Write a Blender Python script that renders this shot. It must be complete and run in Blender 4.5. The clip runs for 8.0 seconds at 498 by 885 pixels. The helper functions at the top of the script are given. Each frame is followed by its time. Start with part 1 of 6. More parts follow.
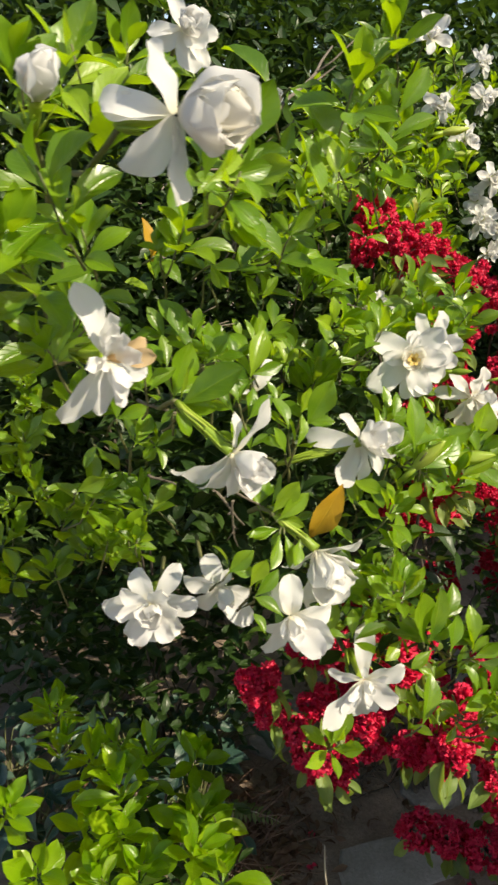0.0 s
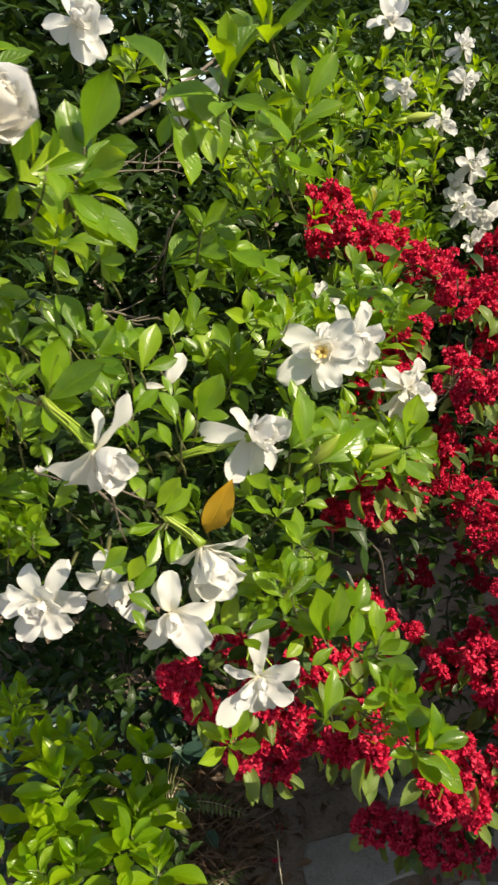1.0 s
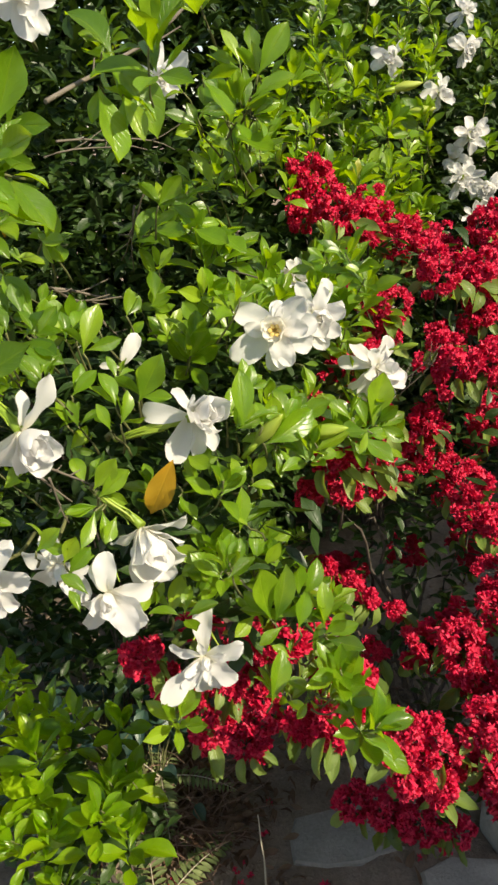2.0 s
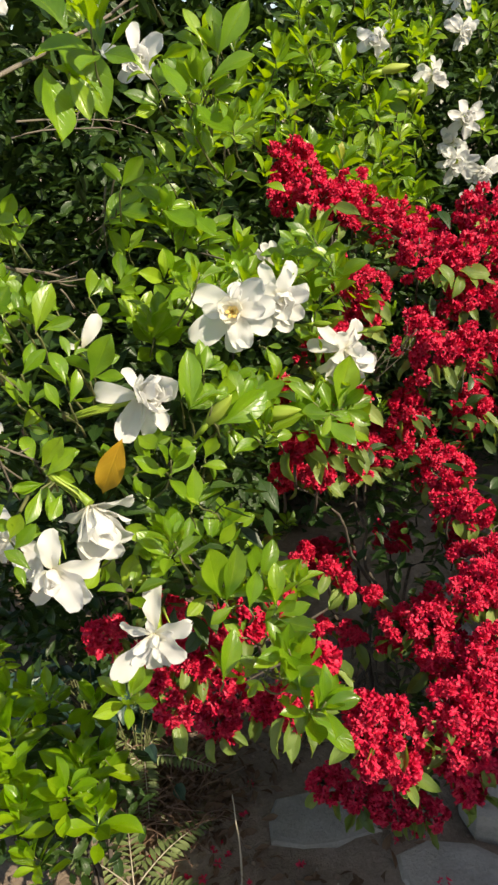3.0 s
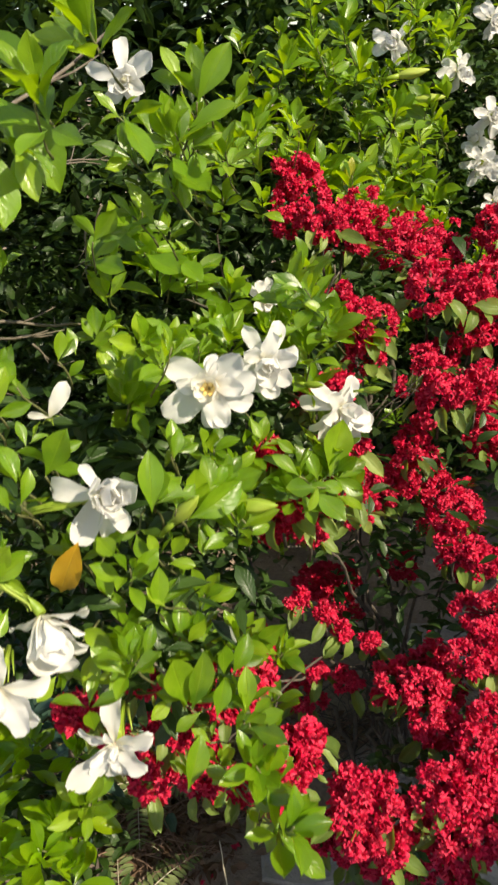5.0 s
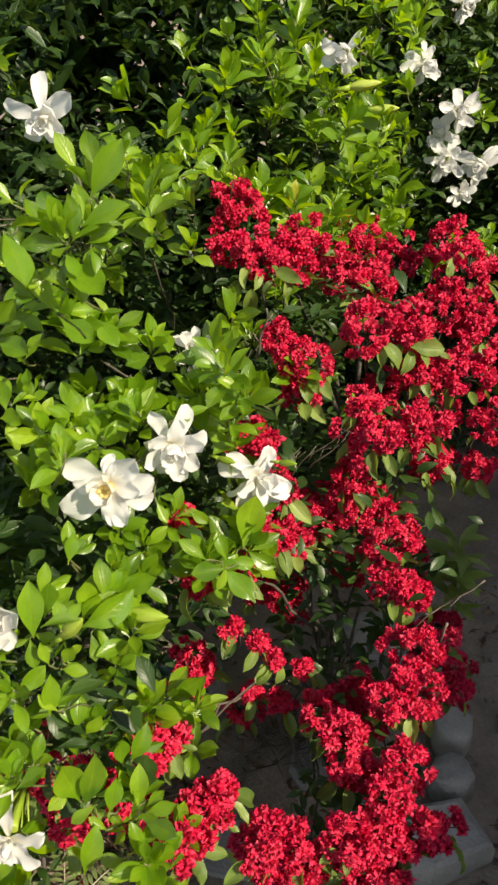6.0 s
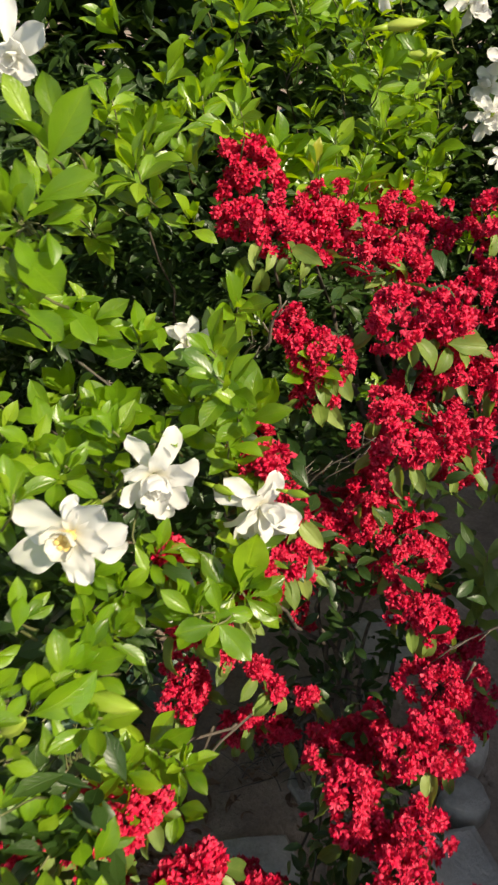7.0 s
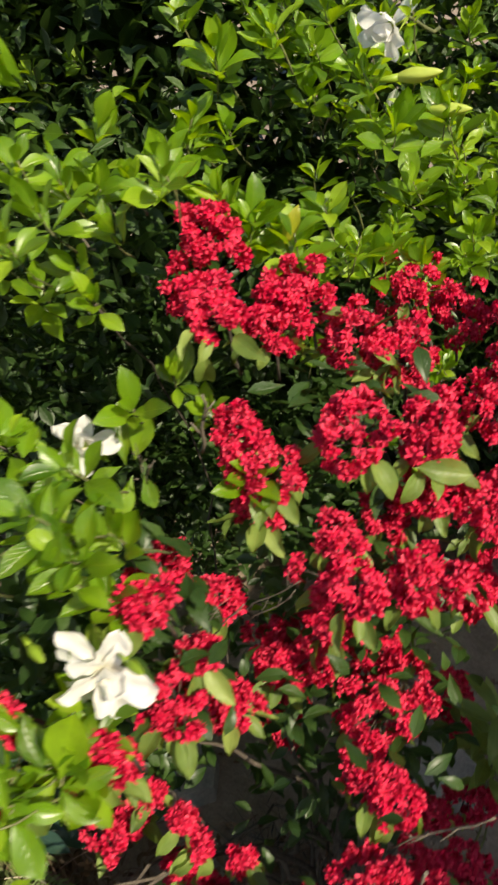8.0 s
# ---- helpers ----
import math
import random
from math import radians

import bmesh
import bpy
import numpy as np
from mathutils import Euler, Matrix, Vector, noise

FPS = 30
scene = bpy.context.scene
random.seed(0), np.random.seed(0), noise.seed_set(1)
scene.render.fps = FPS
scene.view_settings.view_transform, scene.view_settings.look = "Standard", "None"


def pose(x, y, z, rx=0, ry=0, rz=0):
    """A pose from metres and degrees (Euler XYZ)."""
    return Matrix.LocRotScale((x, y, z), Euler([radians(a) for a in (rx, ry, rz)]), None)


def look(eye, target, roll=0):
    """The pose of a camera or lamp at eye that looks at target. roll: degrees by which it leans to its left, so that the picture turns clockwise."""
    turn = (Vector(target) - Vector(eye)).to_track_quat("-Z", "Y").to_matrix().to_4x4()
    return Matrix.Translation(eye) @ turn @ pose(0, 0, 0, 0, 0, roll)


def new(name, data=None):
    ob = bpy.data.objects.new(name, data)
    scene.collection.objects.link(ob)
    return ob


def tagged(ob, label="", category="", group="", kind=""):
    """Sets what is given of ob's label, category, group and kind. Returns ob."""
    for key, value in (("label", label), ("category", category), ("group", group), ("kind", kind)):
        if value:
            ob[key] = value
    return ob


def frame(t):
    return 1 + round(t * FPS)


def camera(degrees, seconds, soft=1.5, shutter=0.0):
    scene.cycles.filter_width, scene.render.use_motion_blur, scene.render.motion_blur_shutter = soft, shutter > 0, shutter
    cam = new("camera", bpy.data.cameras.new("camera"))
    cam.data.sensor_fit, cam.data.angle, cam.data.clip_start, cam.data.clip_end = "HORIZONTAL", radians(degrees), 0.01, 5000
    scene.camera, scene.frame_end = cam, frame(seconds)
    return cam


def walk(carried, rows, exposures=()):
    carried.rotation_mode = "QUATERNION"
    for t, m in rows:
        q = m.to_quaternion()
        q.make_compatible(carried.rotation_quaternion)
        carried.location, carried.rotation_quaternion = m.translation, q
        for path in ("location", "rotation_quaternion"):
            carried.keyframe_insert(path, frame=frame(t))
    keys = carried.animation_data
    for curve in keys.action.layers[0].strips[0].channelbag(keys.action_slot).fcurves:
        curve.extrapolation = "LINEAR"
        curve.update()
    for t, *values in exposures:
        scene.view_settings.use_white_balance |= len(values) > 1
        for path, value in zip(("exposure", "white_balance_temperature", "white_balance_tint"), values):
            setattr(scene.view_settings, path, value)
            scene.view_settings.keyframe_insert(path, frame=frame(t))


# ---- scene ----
cam = camera(36.1, 8.0, soft=2.5, shutter=0.45)
METRES, EYE, TILT, LEAN, TURN = 1.0, 1.1, -20.0, 0.0, 0.0
ROWS = [
    (0.0, 0.0, 0.0, 0.0, 0.0, 0.0, 0.0),
    (0.5, 0.0532, 0.0082, 0.0011, 0.93, 0.02, 0.27),
    (1.0, 0.1141, 0.0081, 0.002, 2.29, -0.6, 0.45),
    (1.5, 0.1523, 0.0165, 0.002, 3.57, -1.44, 0.63),
    (2.0, 0.1835, 0.0167, 0.0043, 4.39, -2.33, 0.75),
    (2.2, 0.1925, 0.0172, 0.0040, 4.55, -2.68, 0.62),
    (3.3, 0.2512, 0.0160, -0.0039, 6.005, -3.244, 0.092),
    (3.5, 0.2579, 0.0136, -0.0044, 6.32, -3.24, -0.06),
    (4.0, 0.2719, 0.0211, -0.0075, 7.05, -3.31, -0.37),
    (4.2, 0.2798, 0.0297, 0.0015, 7.281, -3.543, -0.466),
    (5.3, 0.2711, 0.1048, 0.1446, 7.719, -7.668, -0.843),
    (5.5, 0.2929, 0.1128, 0.1708, 7.62, -8.79, -1.04),
    (5.8, 0.3339, 0.1214, 0.2216, 7.469, -10.684, -1.414),
    (6.0, 0.3477, 0.1231, 0.2494, 7.45, -11.73, -1.68),
    (6.3, 0.3498, 0.1557, 0.2744, 7.551, -13.324, -2.208),
    (6.5, 0.3372, 0.1921, 0.2809, 7.78, -14.4, -2.51),
    (6.8, 0.3274, 0.2475, 0.2773, 8.221, -15.141, -3.092),
    (7.0, 0.3333, 0.2722, 0.2789, 8.69, -15.28, -3.23),
    (7.3, 0.3627, 0.3213, 0.2857, 10.59, -14.91, -3.672),
    (7.5, 0.3921, 0.3638, 0.2968, 13.07, -14.48, -4.32),
    (7.8, 0.4467, 0.4263, 0.3253, 17.246, -13.965, -5.297),
    (8.0, 0.4876, 0.4686, 0.3375, 19.602, -13.682, -5.896),
]
walk(cam, [(t, pose(0, 0, EYE, TILT, LEAN, TURN) @ pose(METRES * x, METRES * y, METRES * z, 90 + pitch, roll, yaw)) for t, x, y, z, yaw, pitch, roll in ROWS], [(0.0, 0.50, 7450, 10), (1.5, 0.53, 7450, 10), (3.5, 0.62, 7450, 10), (8.0, 0.62, 7450, 10)])

# ------------------------------------------------------------- light and sky
SUN_WAY = Vector((0.63, -0.42, 0.66)).normalized()
world = bpy.data.worlds.new("sky")
scene.world = world
world.use_nodes = True
wn = world.node_tree.nodes
sky = wn.new("ShaderNodeTexSky")
sky.sky_type, sky.sun_disc = "NISHITA", False
sky.sun_elevation = math.asin(SUN_WAY.z)
sky.sun_rotation = math.atan2(SUN_WAY.x, SUN_WAY.y)
world.node_tree.links.new(sky.outputs[0], wn["Background"].inputs[0])
wn["Background"].inputs[1].default_value = 0.14
sun = new("sun", bpy.data.lights.new("sun", "SUN"))
sun.data.energy, sun.data.angle, sun.data.color = 5.1, radians(0.55), (1.0, 0.94, 0.80)
sun.matrix_world = look(SUN_WAY * 20, (0, 0, 0))


# ------------------------------------------------------------- materials
def nodes_of(name):
    mat = bpy.data.materials.new(name)
    mat.use_nodes = True
    nt = mat.node_tree
    nt.nodes.clear()
    out = nt.nodes.new("ShaderNodeOutputMaterial")
    return mat, nt, out


def add(nt, kind, **inputs):
    n = nt.nodes.new(kind)
    for k, v in inputs.items():
        key = k.replace("_", " ")
        if hasattr(v, "is_linked"):
            nt.links.new(v, n.inputs[key])
        else:
            n.inputs[key].default_value = v
    return n


def maths(nt, op, a, b=0.0, clamp=False):
    n = nt.nodes.new("ShaderNodeMath")
    n.operation, n.use_clamp = op, clamp
    for i, v in enumerate((a, b)):
        if hasattr(v, "is_linked"):
            nt.links.new(v, n.inputs[i])
        else:
            n.inputs[i].default_value = v
    return n.outputs[0]


def mixed(nt, f, a, b):
    n = nt.nodes.new("ShaderNodeMix")
    n.data_type = "RGBA"
    for s, v in ((n.inputs[0], f), (n.inputs[6], a), (n.inputs[7], b)):
        if hasattr(v, "is_linked"):
            nt.links.new(v, s)
        else:
            s.default_value = v if isinstance(v, float) else (*v, 1)
    return n.outputs[2]


def ramp(nt, fac, stops):
    n = nt.nodes.new("ShaderNodeValToRGB")
    nt.links.new(fac, n.inputs[0])
    while len(n.color_ramp.elements) < len(stops):
        n.color_ramp.elements.new(0.5)
    for e, (p, c) in zip(n.color_ramp.elements, stops):
        e.position, e.color = p, (*c, 1)
    return n.outputs[0]


def chance(nt):
    """A random number for each object or loose piece of a joined mesh."""
    a = nt.nodes.new("ShaderNodeObjectInfo").outputs["Random"]
    b = nt.nodes.new("ShaderNodeNewGeometry").outputs["Random Per Island"]
    return maths(nt, "FRACT", maths(nt, "ADD", a, b))


def noise_tex(nt, scale, detail=3.0, coord=None, rough=0.55):
    n = add(nt, "ShaderNodeTexNoise", Scale=scale, Detail=detail, Roughness=rough)
    c = coord or nt.nodes.new("ShaderNodeTexCoord").outputs["Object"]
    nt.links.new(c, n.inputs["Vector"])
    return n.outputs["Fac"]


def leaf_material(name, dark, mid, light, through_colour, share=0.38, rough=0.28, gloss=0.5, vein=0.5):
    mat, nt, out = nodes_of(name)
    pick = chance(nt)
    base = ramp(nt, pick, [(0.0, dark), (0.50, mid), (0.80, mid), (1.0, light)])
    uv = nt.nodes.new("ShaderNodeUVMap").outputs[0]
    sep = add(nt, "ShaderNodeSeparateXYZ", Vector=uv)
    side = maths(nt, "ABSOLUTE", maths(nt, "SUBTRACT", sep.outputs[0], 0.5))
    rib = maths(nt, "SUBTRACT", 1.0, maths(nt, "MULTIPLY", side, 22.0), True)
    slant = maths(nt, "SUBTRACT", maths(nt, "MULTIPLY", sep.outputs[1], 8.0), maths(nt, "MULTIPLY", side, 5.0))
    wave = maths(nt, "ABSOLUTE", maths(nt, "SUBTRACT", maths(nt, "FRACT", slant), 0.5))
    veins = maths(nt, "SUBTRACT", 1.0, maths(nt, "MULTIPLY", wave, 9.0), True)
    geo = nt.nodes.new("ShaderNodeNewGeometry")
    mott = noise_tex(nt, 90.0, 3.0, geo.outputs["Position"])
    stain = noise_tex(nt, 260.0, 2.0, geo.outputs["Position"])
    col = mixed(nt, maths(nt, "MULTIPLY", rib, vein), base, light)
    col = mixed(nt, maths(nt, "MULTIPLY", veins, vein * 0.35), col, light)
    col = mixed(nt, maths(nt, "MULTIPLY", mott, 0.45), col, dark)
    broad = noise_tex(nt, 28.0, 2.0, geo.outputs["Position"])
    col = mixed(nt, maths(nt, "MULTIPLY", maths(nt, "SUBTRACT", broad, 0.48, True), 1.6, True), col, light)
    spot = maths(nt, "GREATER_THAN", maths(nt, "MULTIPLY", stain, mott), 0.44)
    col = mixed(nt, maths(nt, "MULTIPLY", spot, 0.35), col, (0.16, 0.12, 0.03))
    h = maths(nt, "SUBTRACT", maths(nt, "MULTIPLY", mott, 0.35), maths(nt, "ADD", maths(nt, "MULTIPLY", veins, 0.35), rib))
    bump = add(nt, "ShaderNodeBump", Strength=0.55, Distance=0.0009, Height=h)
    r = maths(nt, "ADD", rough, maths(nt, "MULTIPLY", mott, 0.16))
    p = add(nt, "ShaderNodeBsdfPrincipled", Base_Color=col, Roughness=r, Normal=bump.outputs[0])
    p.inputs["Specular IOR Level"].default_value = gloss
    tcol = mixed(nt, maths(nt, "MULTIPLY", mott, 0.5), through_colour, mid)
    tr = add(nt, "ShaderNodeBsdfTranslucent", Color=tcol)
    m = add(nt, "ShaderNodeMixShader", Fac=share)
    nt.links.new(p.outputs[0], m.inputs[1])
    nt.links.new(tr.outputs[0], m.inputs[2])
    nt.links.new(m.outputs[0], out.inputs[0])
    return mat


def petal_material(name, root, blade, edge, through_colour, share, rough, fine=140.0):
    mat, nt, out = nodes_of(name)
    pick = chance(nt)
    uv = nt.nodes.new("ShaderNodeUVMap").outputs[0]
    sep = add(nt, "ShaderNodeSeparateXYZ", Vector=uv)
    geo = nt.nodes.new("ShaderNodeNewGeometry")
    n = noise_tex(nt, fine, 4.0, geo.outputs["Position"])
    col = ramp(nt, sep.outputs[1], [(0.0, root), (0.35, blade), (1.0, blade)])
    col = mixed(nt, maths(nt, "MULTIPLY", maths(nt, "MULTIPLY", n, pick), 0.8), col, edge)
    streak = add(nt, "ShaderNodeTexNoise", Scale=1.0, Detail=2.0)
    mp = add(nt, "ShaderNodeMapping", Vector=uv)
    mp.inputs["Scale"].default_value = (34, 3, 1)
    nt.links.new(mp.outputs[0], streak.inputs["Vector"])
    bump = add(nt, "ShaderNodeBump", Strength=0.12, Distance=0.0006, Height=streak.outputs["Fac"])
    p = add(nt, "ShaderNodeBsdfPrincipled", Base_Color=col, Roughness=rough, Normal=bump.outputs[0])
    p.inputs["Specular IOR Level"].default_value = 0.25
    tr = add(nt, "ShaderNodeBsdfTranslucent", Color=(*through_colour, 1))
    m = add(nt, "ShaderNodeMixShader", Fac=share)
    nt.links.new(p.outputs[0], m.inputs[1])
    nt.links.new(tr.outputs[0], m.inputs[2])
    nt.links.new(m.outputs[0], out.inputs[0])
    return mat


def solid_material(name, stops, scale, rough, bump_scale, bump_by, gloss=0.4, detail=6.0):
    mat, nt, out = nodes_of(name)
    geo = nt.nodes.new("ShaderNodeNewGeometry")
    big = noise_tex(nt, scale, detail, geo.outputs["Position"], 0.65)
    small = noise_tex(nt, bump_scale, 5.0, geo.outputs["Position"], 0.7)
    f = maths(nt, "ADD", maths(nt, "MULTIPLY", big, 0.65), maths(nt, "MULTIPLY", small, 0.35))
    f = maths(nt, "ADD", f, maths(nt, "MULTIPLY", maths(nt, "SUBTRACT", chance(nt), 0.5), 0.16))
    col = ramp(nt, f, stops)
    bump = add(nt, "ShaderNodeBump", Strength=0.8, Distance=bump_by, Height=small)
    p = add(nt, "ShaderNodeBsdfPrincipled", Base_Color=col, Roughness=rough, Normal=bump.outputs[0])
    p.inputs["Specular IOR Level"].default_value = gloss
    nt.links.new(p.outputs[0], out.inputs[0])
    return mat


GARDENIA_LEAF = leaf_material("gardenia_leaf", (0.034, 0.092, 0.006), (0.132, 0.262, 0.010), (0.30, 0.44, 0.026), (0.58, 0.84, 0.012), 0.38, 0.26, 0.72, 0.4)
# older inner leaves; the hedge's inner shade is also painted into this darker green
SHADED_MATURE_LEAF = leaf_material("shaded_mature_leaf", (0.014, 0.036, 0.008), (0.026, 0.060, 0.011), (0.055, 0.105, 0.020), (0.09, 0.17, 0.012), 0.22, 0.32, 0.42, 0.4)
LOW_LEAF = leaf_material("low_leaf", (0.05, 0.12, 0.005), (0.17, 0.33, 0.009), (0.34, 0.50, 0.018), (0.52, 0.82, 0.015), 0.48, 0.22, 0.55, 0.35)
MYRTLE_LEAF = leaf_material("pale_leaf", (0.055, 0.10, 0.02), (0.15, 0.23, 0.045), (0.30, 0.38, 0.10), (0.5, 0.64, 0.07), 0.32, 0.38, 0.4, 0.25)
DARK_LEAF = leaf_material("dark_leaf", (0.02, 0.05, 0.035), (0.035, 0.085, 0.06), (0.09, 0.15, 0.10), (0.1, 0.2, 0.06), 0.2, 0.32)
FERN_LEAF = leaf_material("fern_leaf", (0.10, 0.14, 0.05), (0.19, 0.24, 0.09), (0.28, 0.33, 0.14), (0.25, 0.36, 0.06), 0.3, 0.5, 0.3, 0.2)
AGEING_LEAF = leaf_material("ageing_leaf", (0.20, 0.22, 0.015), (0.32, 0.32, 0.02), (0.45, 0.40, 0.04), (0.6, 0.58, 0.03), 0.35, 0.35)
YELLOW_LEAF = leaf_material("yellow_leaf", (0.34, 0.17, 0.015), (0.52, 0.30, 0.02), (0.62, 0.42, 0.05), (0.75, 0.42, 0.02), 0.35, 0.4)
DEAD_LEAF = leaf_material("dead_leaf", (0.07, 0.04, 0.025), (0.15, 0.09, 0.055), (0.26, 0.17, 0.11), (0.2, 0.1, 0.04), 0.15, 0.7, 0.2, 0.3)
WHITE_PETAL = petal_material("white_petal", (0.78, 0.72, 0.52), (0.775, 0.775, 0.765), (0.75, 0.735, 0.70), (0.88, 0.875, 0.85), 0.46, 0.5)
TAN_PETAL = petal_material("tan_petal", (0.62, 0.42, 0.20), (0.66, 0.50, 0.30), (0.55, 0.36, 0.18), (0.75, 0.55, 0.30), 0.4, 0.55)
RED_PETAL = petal_material("red_petal", (0.20, 0.002, 0.014), (0.62, 0.006, 0.055), (0.84, 0.10, 0.17), (0.74, 0.007, 0.065), 0.28, 0.5, 300.0)
CREAM_PETAL = petal_material("cream_petal", (0.80, 0.52, 0.12), (0.80, 0.79, 0.74), (0.77, 0.74, 0.66), (0.88, 0.86, 0.78), 0.46, 0.5)
STAMEN = solid_material("stamen", [(0.3, (0.78, 0.52, 0.14)), (0.7, (0.88, 0.68, 0.26))], 300.0, 0.6, 900.0, 0.0004)
BUD_GREEN = leaf_material("bud_green", (0.15, 0.28, 0.02), (0.28, 0.42, 0.03), (0.50, 0.58, 0.12), (0.6, 0.6, 0.1), 0.3, 0.35)
BARK = solid_material("bark", [(0.3, (0.035, 0.026, 0.02)), (0.55, (0.08, 0.064, 0.05)), (0.75, (0.17, 0.145, 0.12))], 60.0, 0.8, 420.0, 0.0012)
DRY_TWIG = solid_material("dry_twig", [(0.3, (0.08, 0.065, 0.05)), (0.6, (0.16, 0.135, 0.105)), (0.8, (0.27, 0.235, 0.195))], 70.0, 0.75, 480.0, 0.0006)
GREEN_TWIG = solid_material("green_twig", [(0.3, (0.07, 0.085, 0.03)), (0.7, (0.17, 0.17, 0.07))], 80.0, 0.6, 500.0, 0.0005)
SOIL = solid_material("soil", [(0.3, (0.11, 0.080, 0.060)), (0.5, (0.22, 0.165, 0.125)), (0.72, (0.35, 0.275, 0.21))], 9.0, 0.92, 120.0, 0.008, 0.2)
STONE = solid_material("stone", [(0.3, (0.15, 0.134, 0.118)), (0.52, (0.29, 0.26, 0.226)), (0.75, (0.41, 0.365, 0.315))], 11.0, 0.85, 150.0, 0.004)
PLASTER = solid_material("plaster", [(0.3, (0.30, 0.27, 0.235)), (0.55, (0.40, 0.365, 0.32)), (0.75, (0.48, 0.44, 0.385))], 6.0, 0.85, 150.0, 0.003)
DRY_FROND = solid_material("dry_frond", [(0.3, (0.10, 0.055, 0.038)), (0.55, (0.20, 0.12, 0.082)), (0.75, (0.32, 0.21, 0.15))], 60.0, 0.85, 420.0, 0.0008)
STRAW = solid_material("straw", [(0.3, (0.30, 0.26, 0.19)), (0.7, (0.48, 0.43, 0.33))], 90.0, 0.7, 500.0, 0.0004)

# ------------------------------------------------------------- shapes
rnd = random.Random(7)


def part(name, mesh, material, parent, label="", m=None, kind=""):
    """One mesh object under a thing or a part; m is its place in the parent's own space."""
    if isinstance(mesh, bmesh.types.BMesh):
        data = bpy.data.meshes.new(name)
        mesh.to_mesh(data)
        mesh.free()
        mesh = data
    if material and not mesh.materials:
        mesh.materials.append(material)
    ob = new(name, mesh)
    ob.parent = parent
    if m is not None:
        ob.matrix_local = m
    return tagged(ob, label, kind=kind)


def thing(name, x, y, z, label, category, group="", kind=""):
    ob = new(name)
    ob.empty_display_size = 0.05
    ob.location = (x, y, z)
    return tagged(ob, label, category, group, kind)


def blade(rows, cols, width, fold, bend, ruffle=0.0, seed=0, wide_at=0.58, notch=0.0, tip=0.02, blunt=0.85):
    """A leaf or petal of length 1 along +Y, upper side +Z: vertices, faces, uv."""
    r = random.Random(seed)
    vs, uv, fs = [], [], []
    k = math.log(0.5) / math.log(wide_at)
    ph = r.uniform(0, 6)
    for i in range(rows + 1):
        t = i / rows
        w = width * max(tip * (0.6 if i else 1.0), math.sin(math.pi * min(1.0, t) ** k) ** blunt)
        ang = bend * t
        y = math.sin(ang) / bend if abs(bend) > 1e-3 else t
        z = (1 - math.cos(ang)) / bend if abs(bend) > 1e-3 else 0.0
        for j in range(cols + 1):
            s = 2 * j / cols - 1
            zz = fold * abs(s) ** 1.4 * w + ruffle * abs(s) ** 2 * math.sin(ph + t * 11 + s * 2.5) * (0.3 + t)
            yy = y - notch * (1 - abs(s)) * t ** 8
            vs.append((s * w, yy - zz * math.sin(ang) * 0.6, z + zz * math.cos(ang)))
            uv.append((j / cols, t))
    n = cols + 1
    for i in range(rows):
        for j in range(cols):
            fs.append((i * n + j, i * n + j + 1, (i + 1) * n + j + 1, (i + 1) * n + j))
    return np.array(vs), fs, np.array(uv)


def mesh_of(name, vs, fs, uv=None, material=None):
    data = bpy.data.meshes.new(name)
    data.from_pydata([tuple(v) for v in vs], [], [tuple(f) for f in fs])
    if uv is not None:
        layer = data.uv_layers.new(name="UVMap")
        idx = np.empty(len(data.loops), dtype=np.int32)
        data.loops.foreach_get("vertex_index", idx)
        layer.data.foreach_set("uv", np.asarray(uv, dtype=np.float32)[idx].ravel())
    data.polygons.foreach_set("use_smooth", np.ones(len(data.polygons), dtype=bool))
    if material:
        data.materials.append(material)
    data.update()
    return data


def joined(name, kinds, picks, material):
    """One mesh out of many copies: kinds are (vertices, faces, uv), picks are (kind, matrix)."""
    vs, fs, uv, base = [], [], [], 0
    for k, m in picks:
        v, f, u = kinds[k]
        a = np.array(m)
        vs.append(v @ a[:3, :3].T + a[:3, 3])
        uv.append(u)
        fs.extend(tuple(i + base for i in q) for q in f)
        base += len(v)
    return mesh_of(name, np.concatenate(vs), fs, np.concatenate(uv), material)


def turned(place, axis, roll, size):
    """A matrix at place whose +Y runs along axis, upper side turned towards the sky, rolled about axis."""
    y = axis.normalized()
    up = Vector((0, 0, 1)) if abs(y.z) < 0.97 else Vector((0, -1, 0))
    x = y.cross(up).normalized()
    z = x.cross(y)
    m = Matrix((x, y, z)).transposed().to_4x4()
    return Matrix.Translation(place) @ m @ Matrix.Rotation(roll, 4, "Y") @ Matrix.Scale(size, 4)


def tube(bm, pts, r0, r1, sides=6):
    """A tapered stem along points, with a slightly uneven girth."""
    rings = []
    for i, p in enumerate(pts):
        a, b = pts[max(0, i - 1)], pts[min(len(pts) - 1, i + 1)]
        d = (b - a).normalized()
        s = d.orthogonal().normalized()
        c = d.cross(s)
        r = (r0 + (r1 - r0) * i / (len(pts) - 1)) * (1 + 0.14 * noise.noise(p * 60))
        rings.append([bm.verts.new(p + (s * math.cos(6.2832 * k / sides) + c * math.sin(6.2832 * k / sides)) * r) for k in range(sides)])
    for lo, hi in zip(rings, rings[1:]):
        for k in range(sides):
            f = bm.faces.new((lo[k], lo[(k + 1) % sides], hi[(k + 1) % sides], hi[k]))
            f.smooth = True
    for ring in (rings[0][::-1], rings[-1]):
        bm.faces.new(ring)


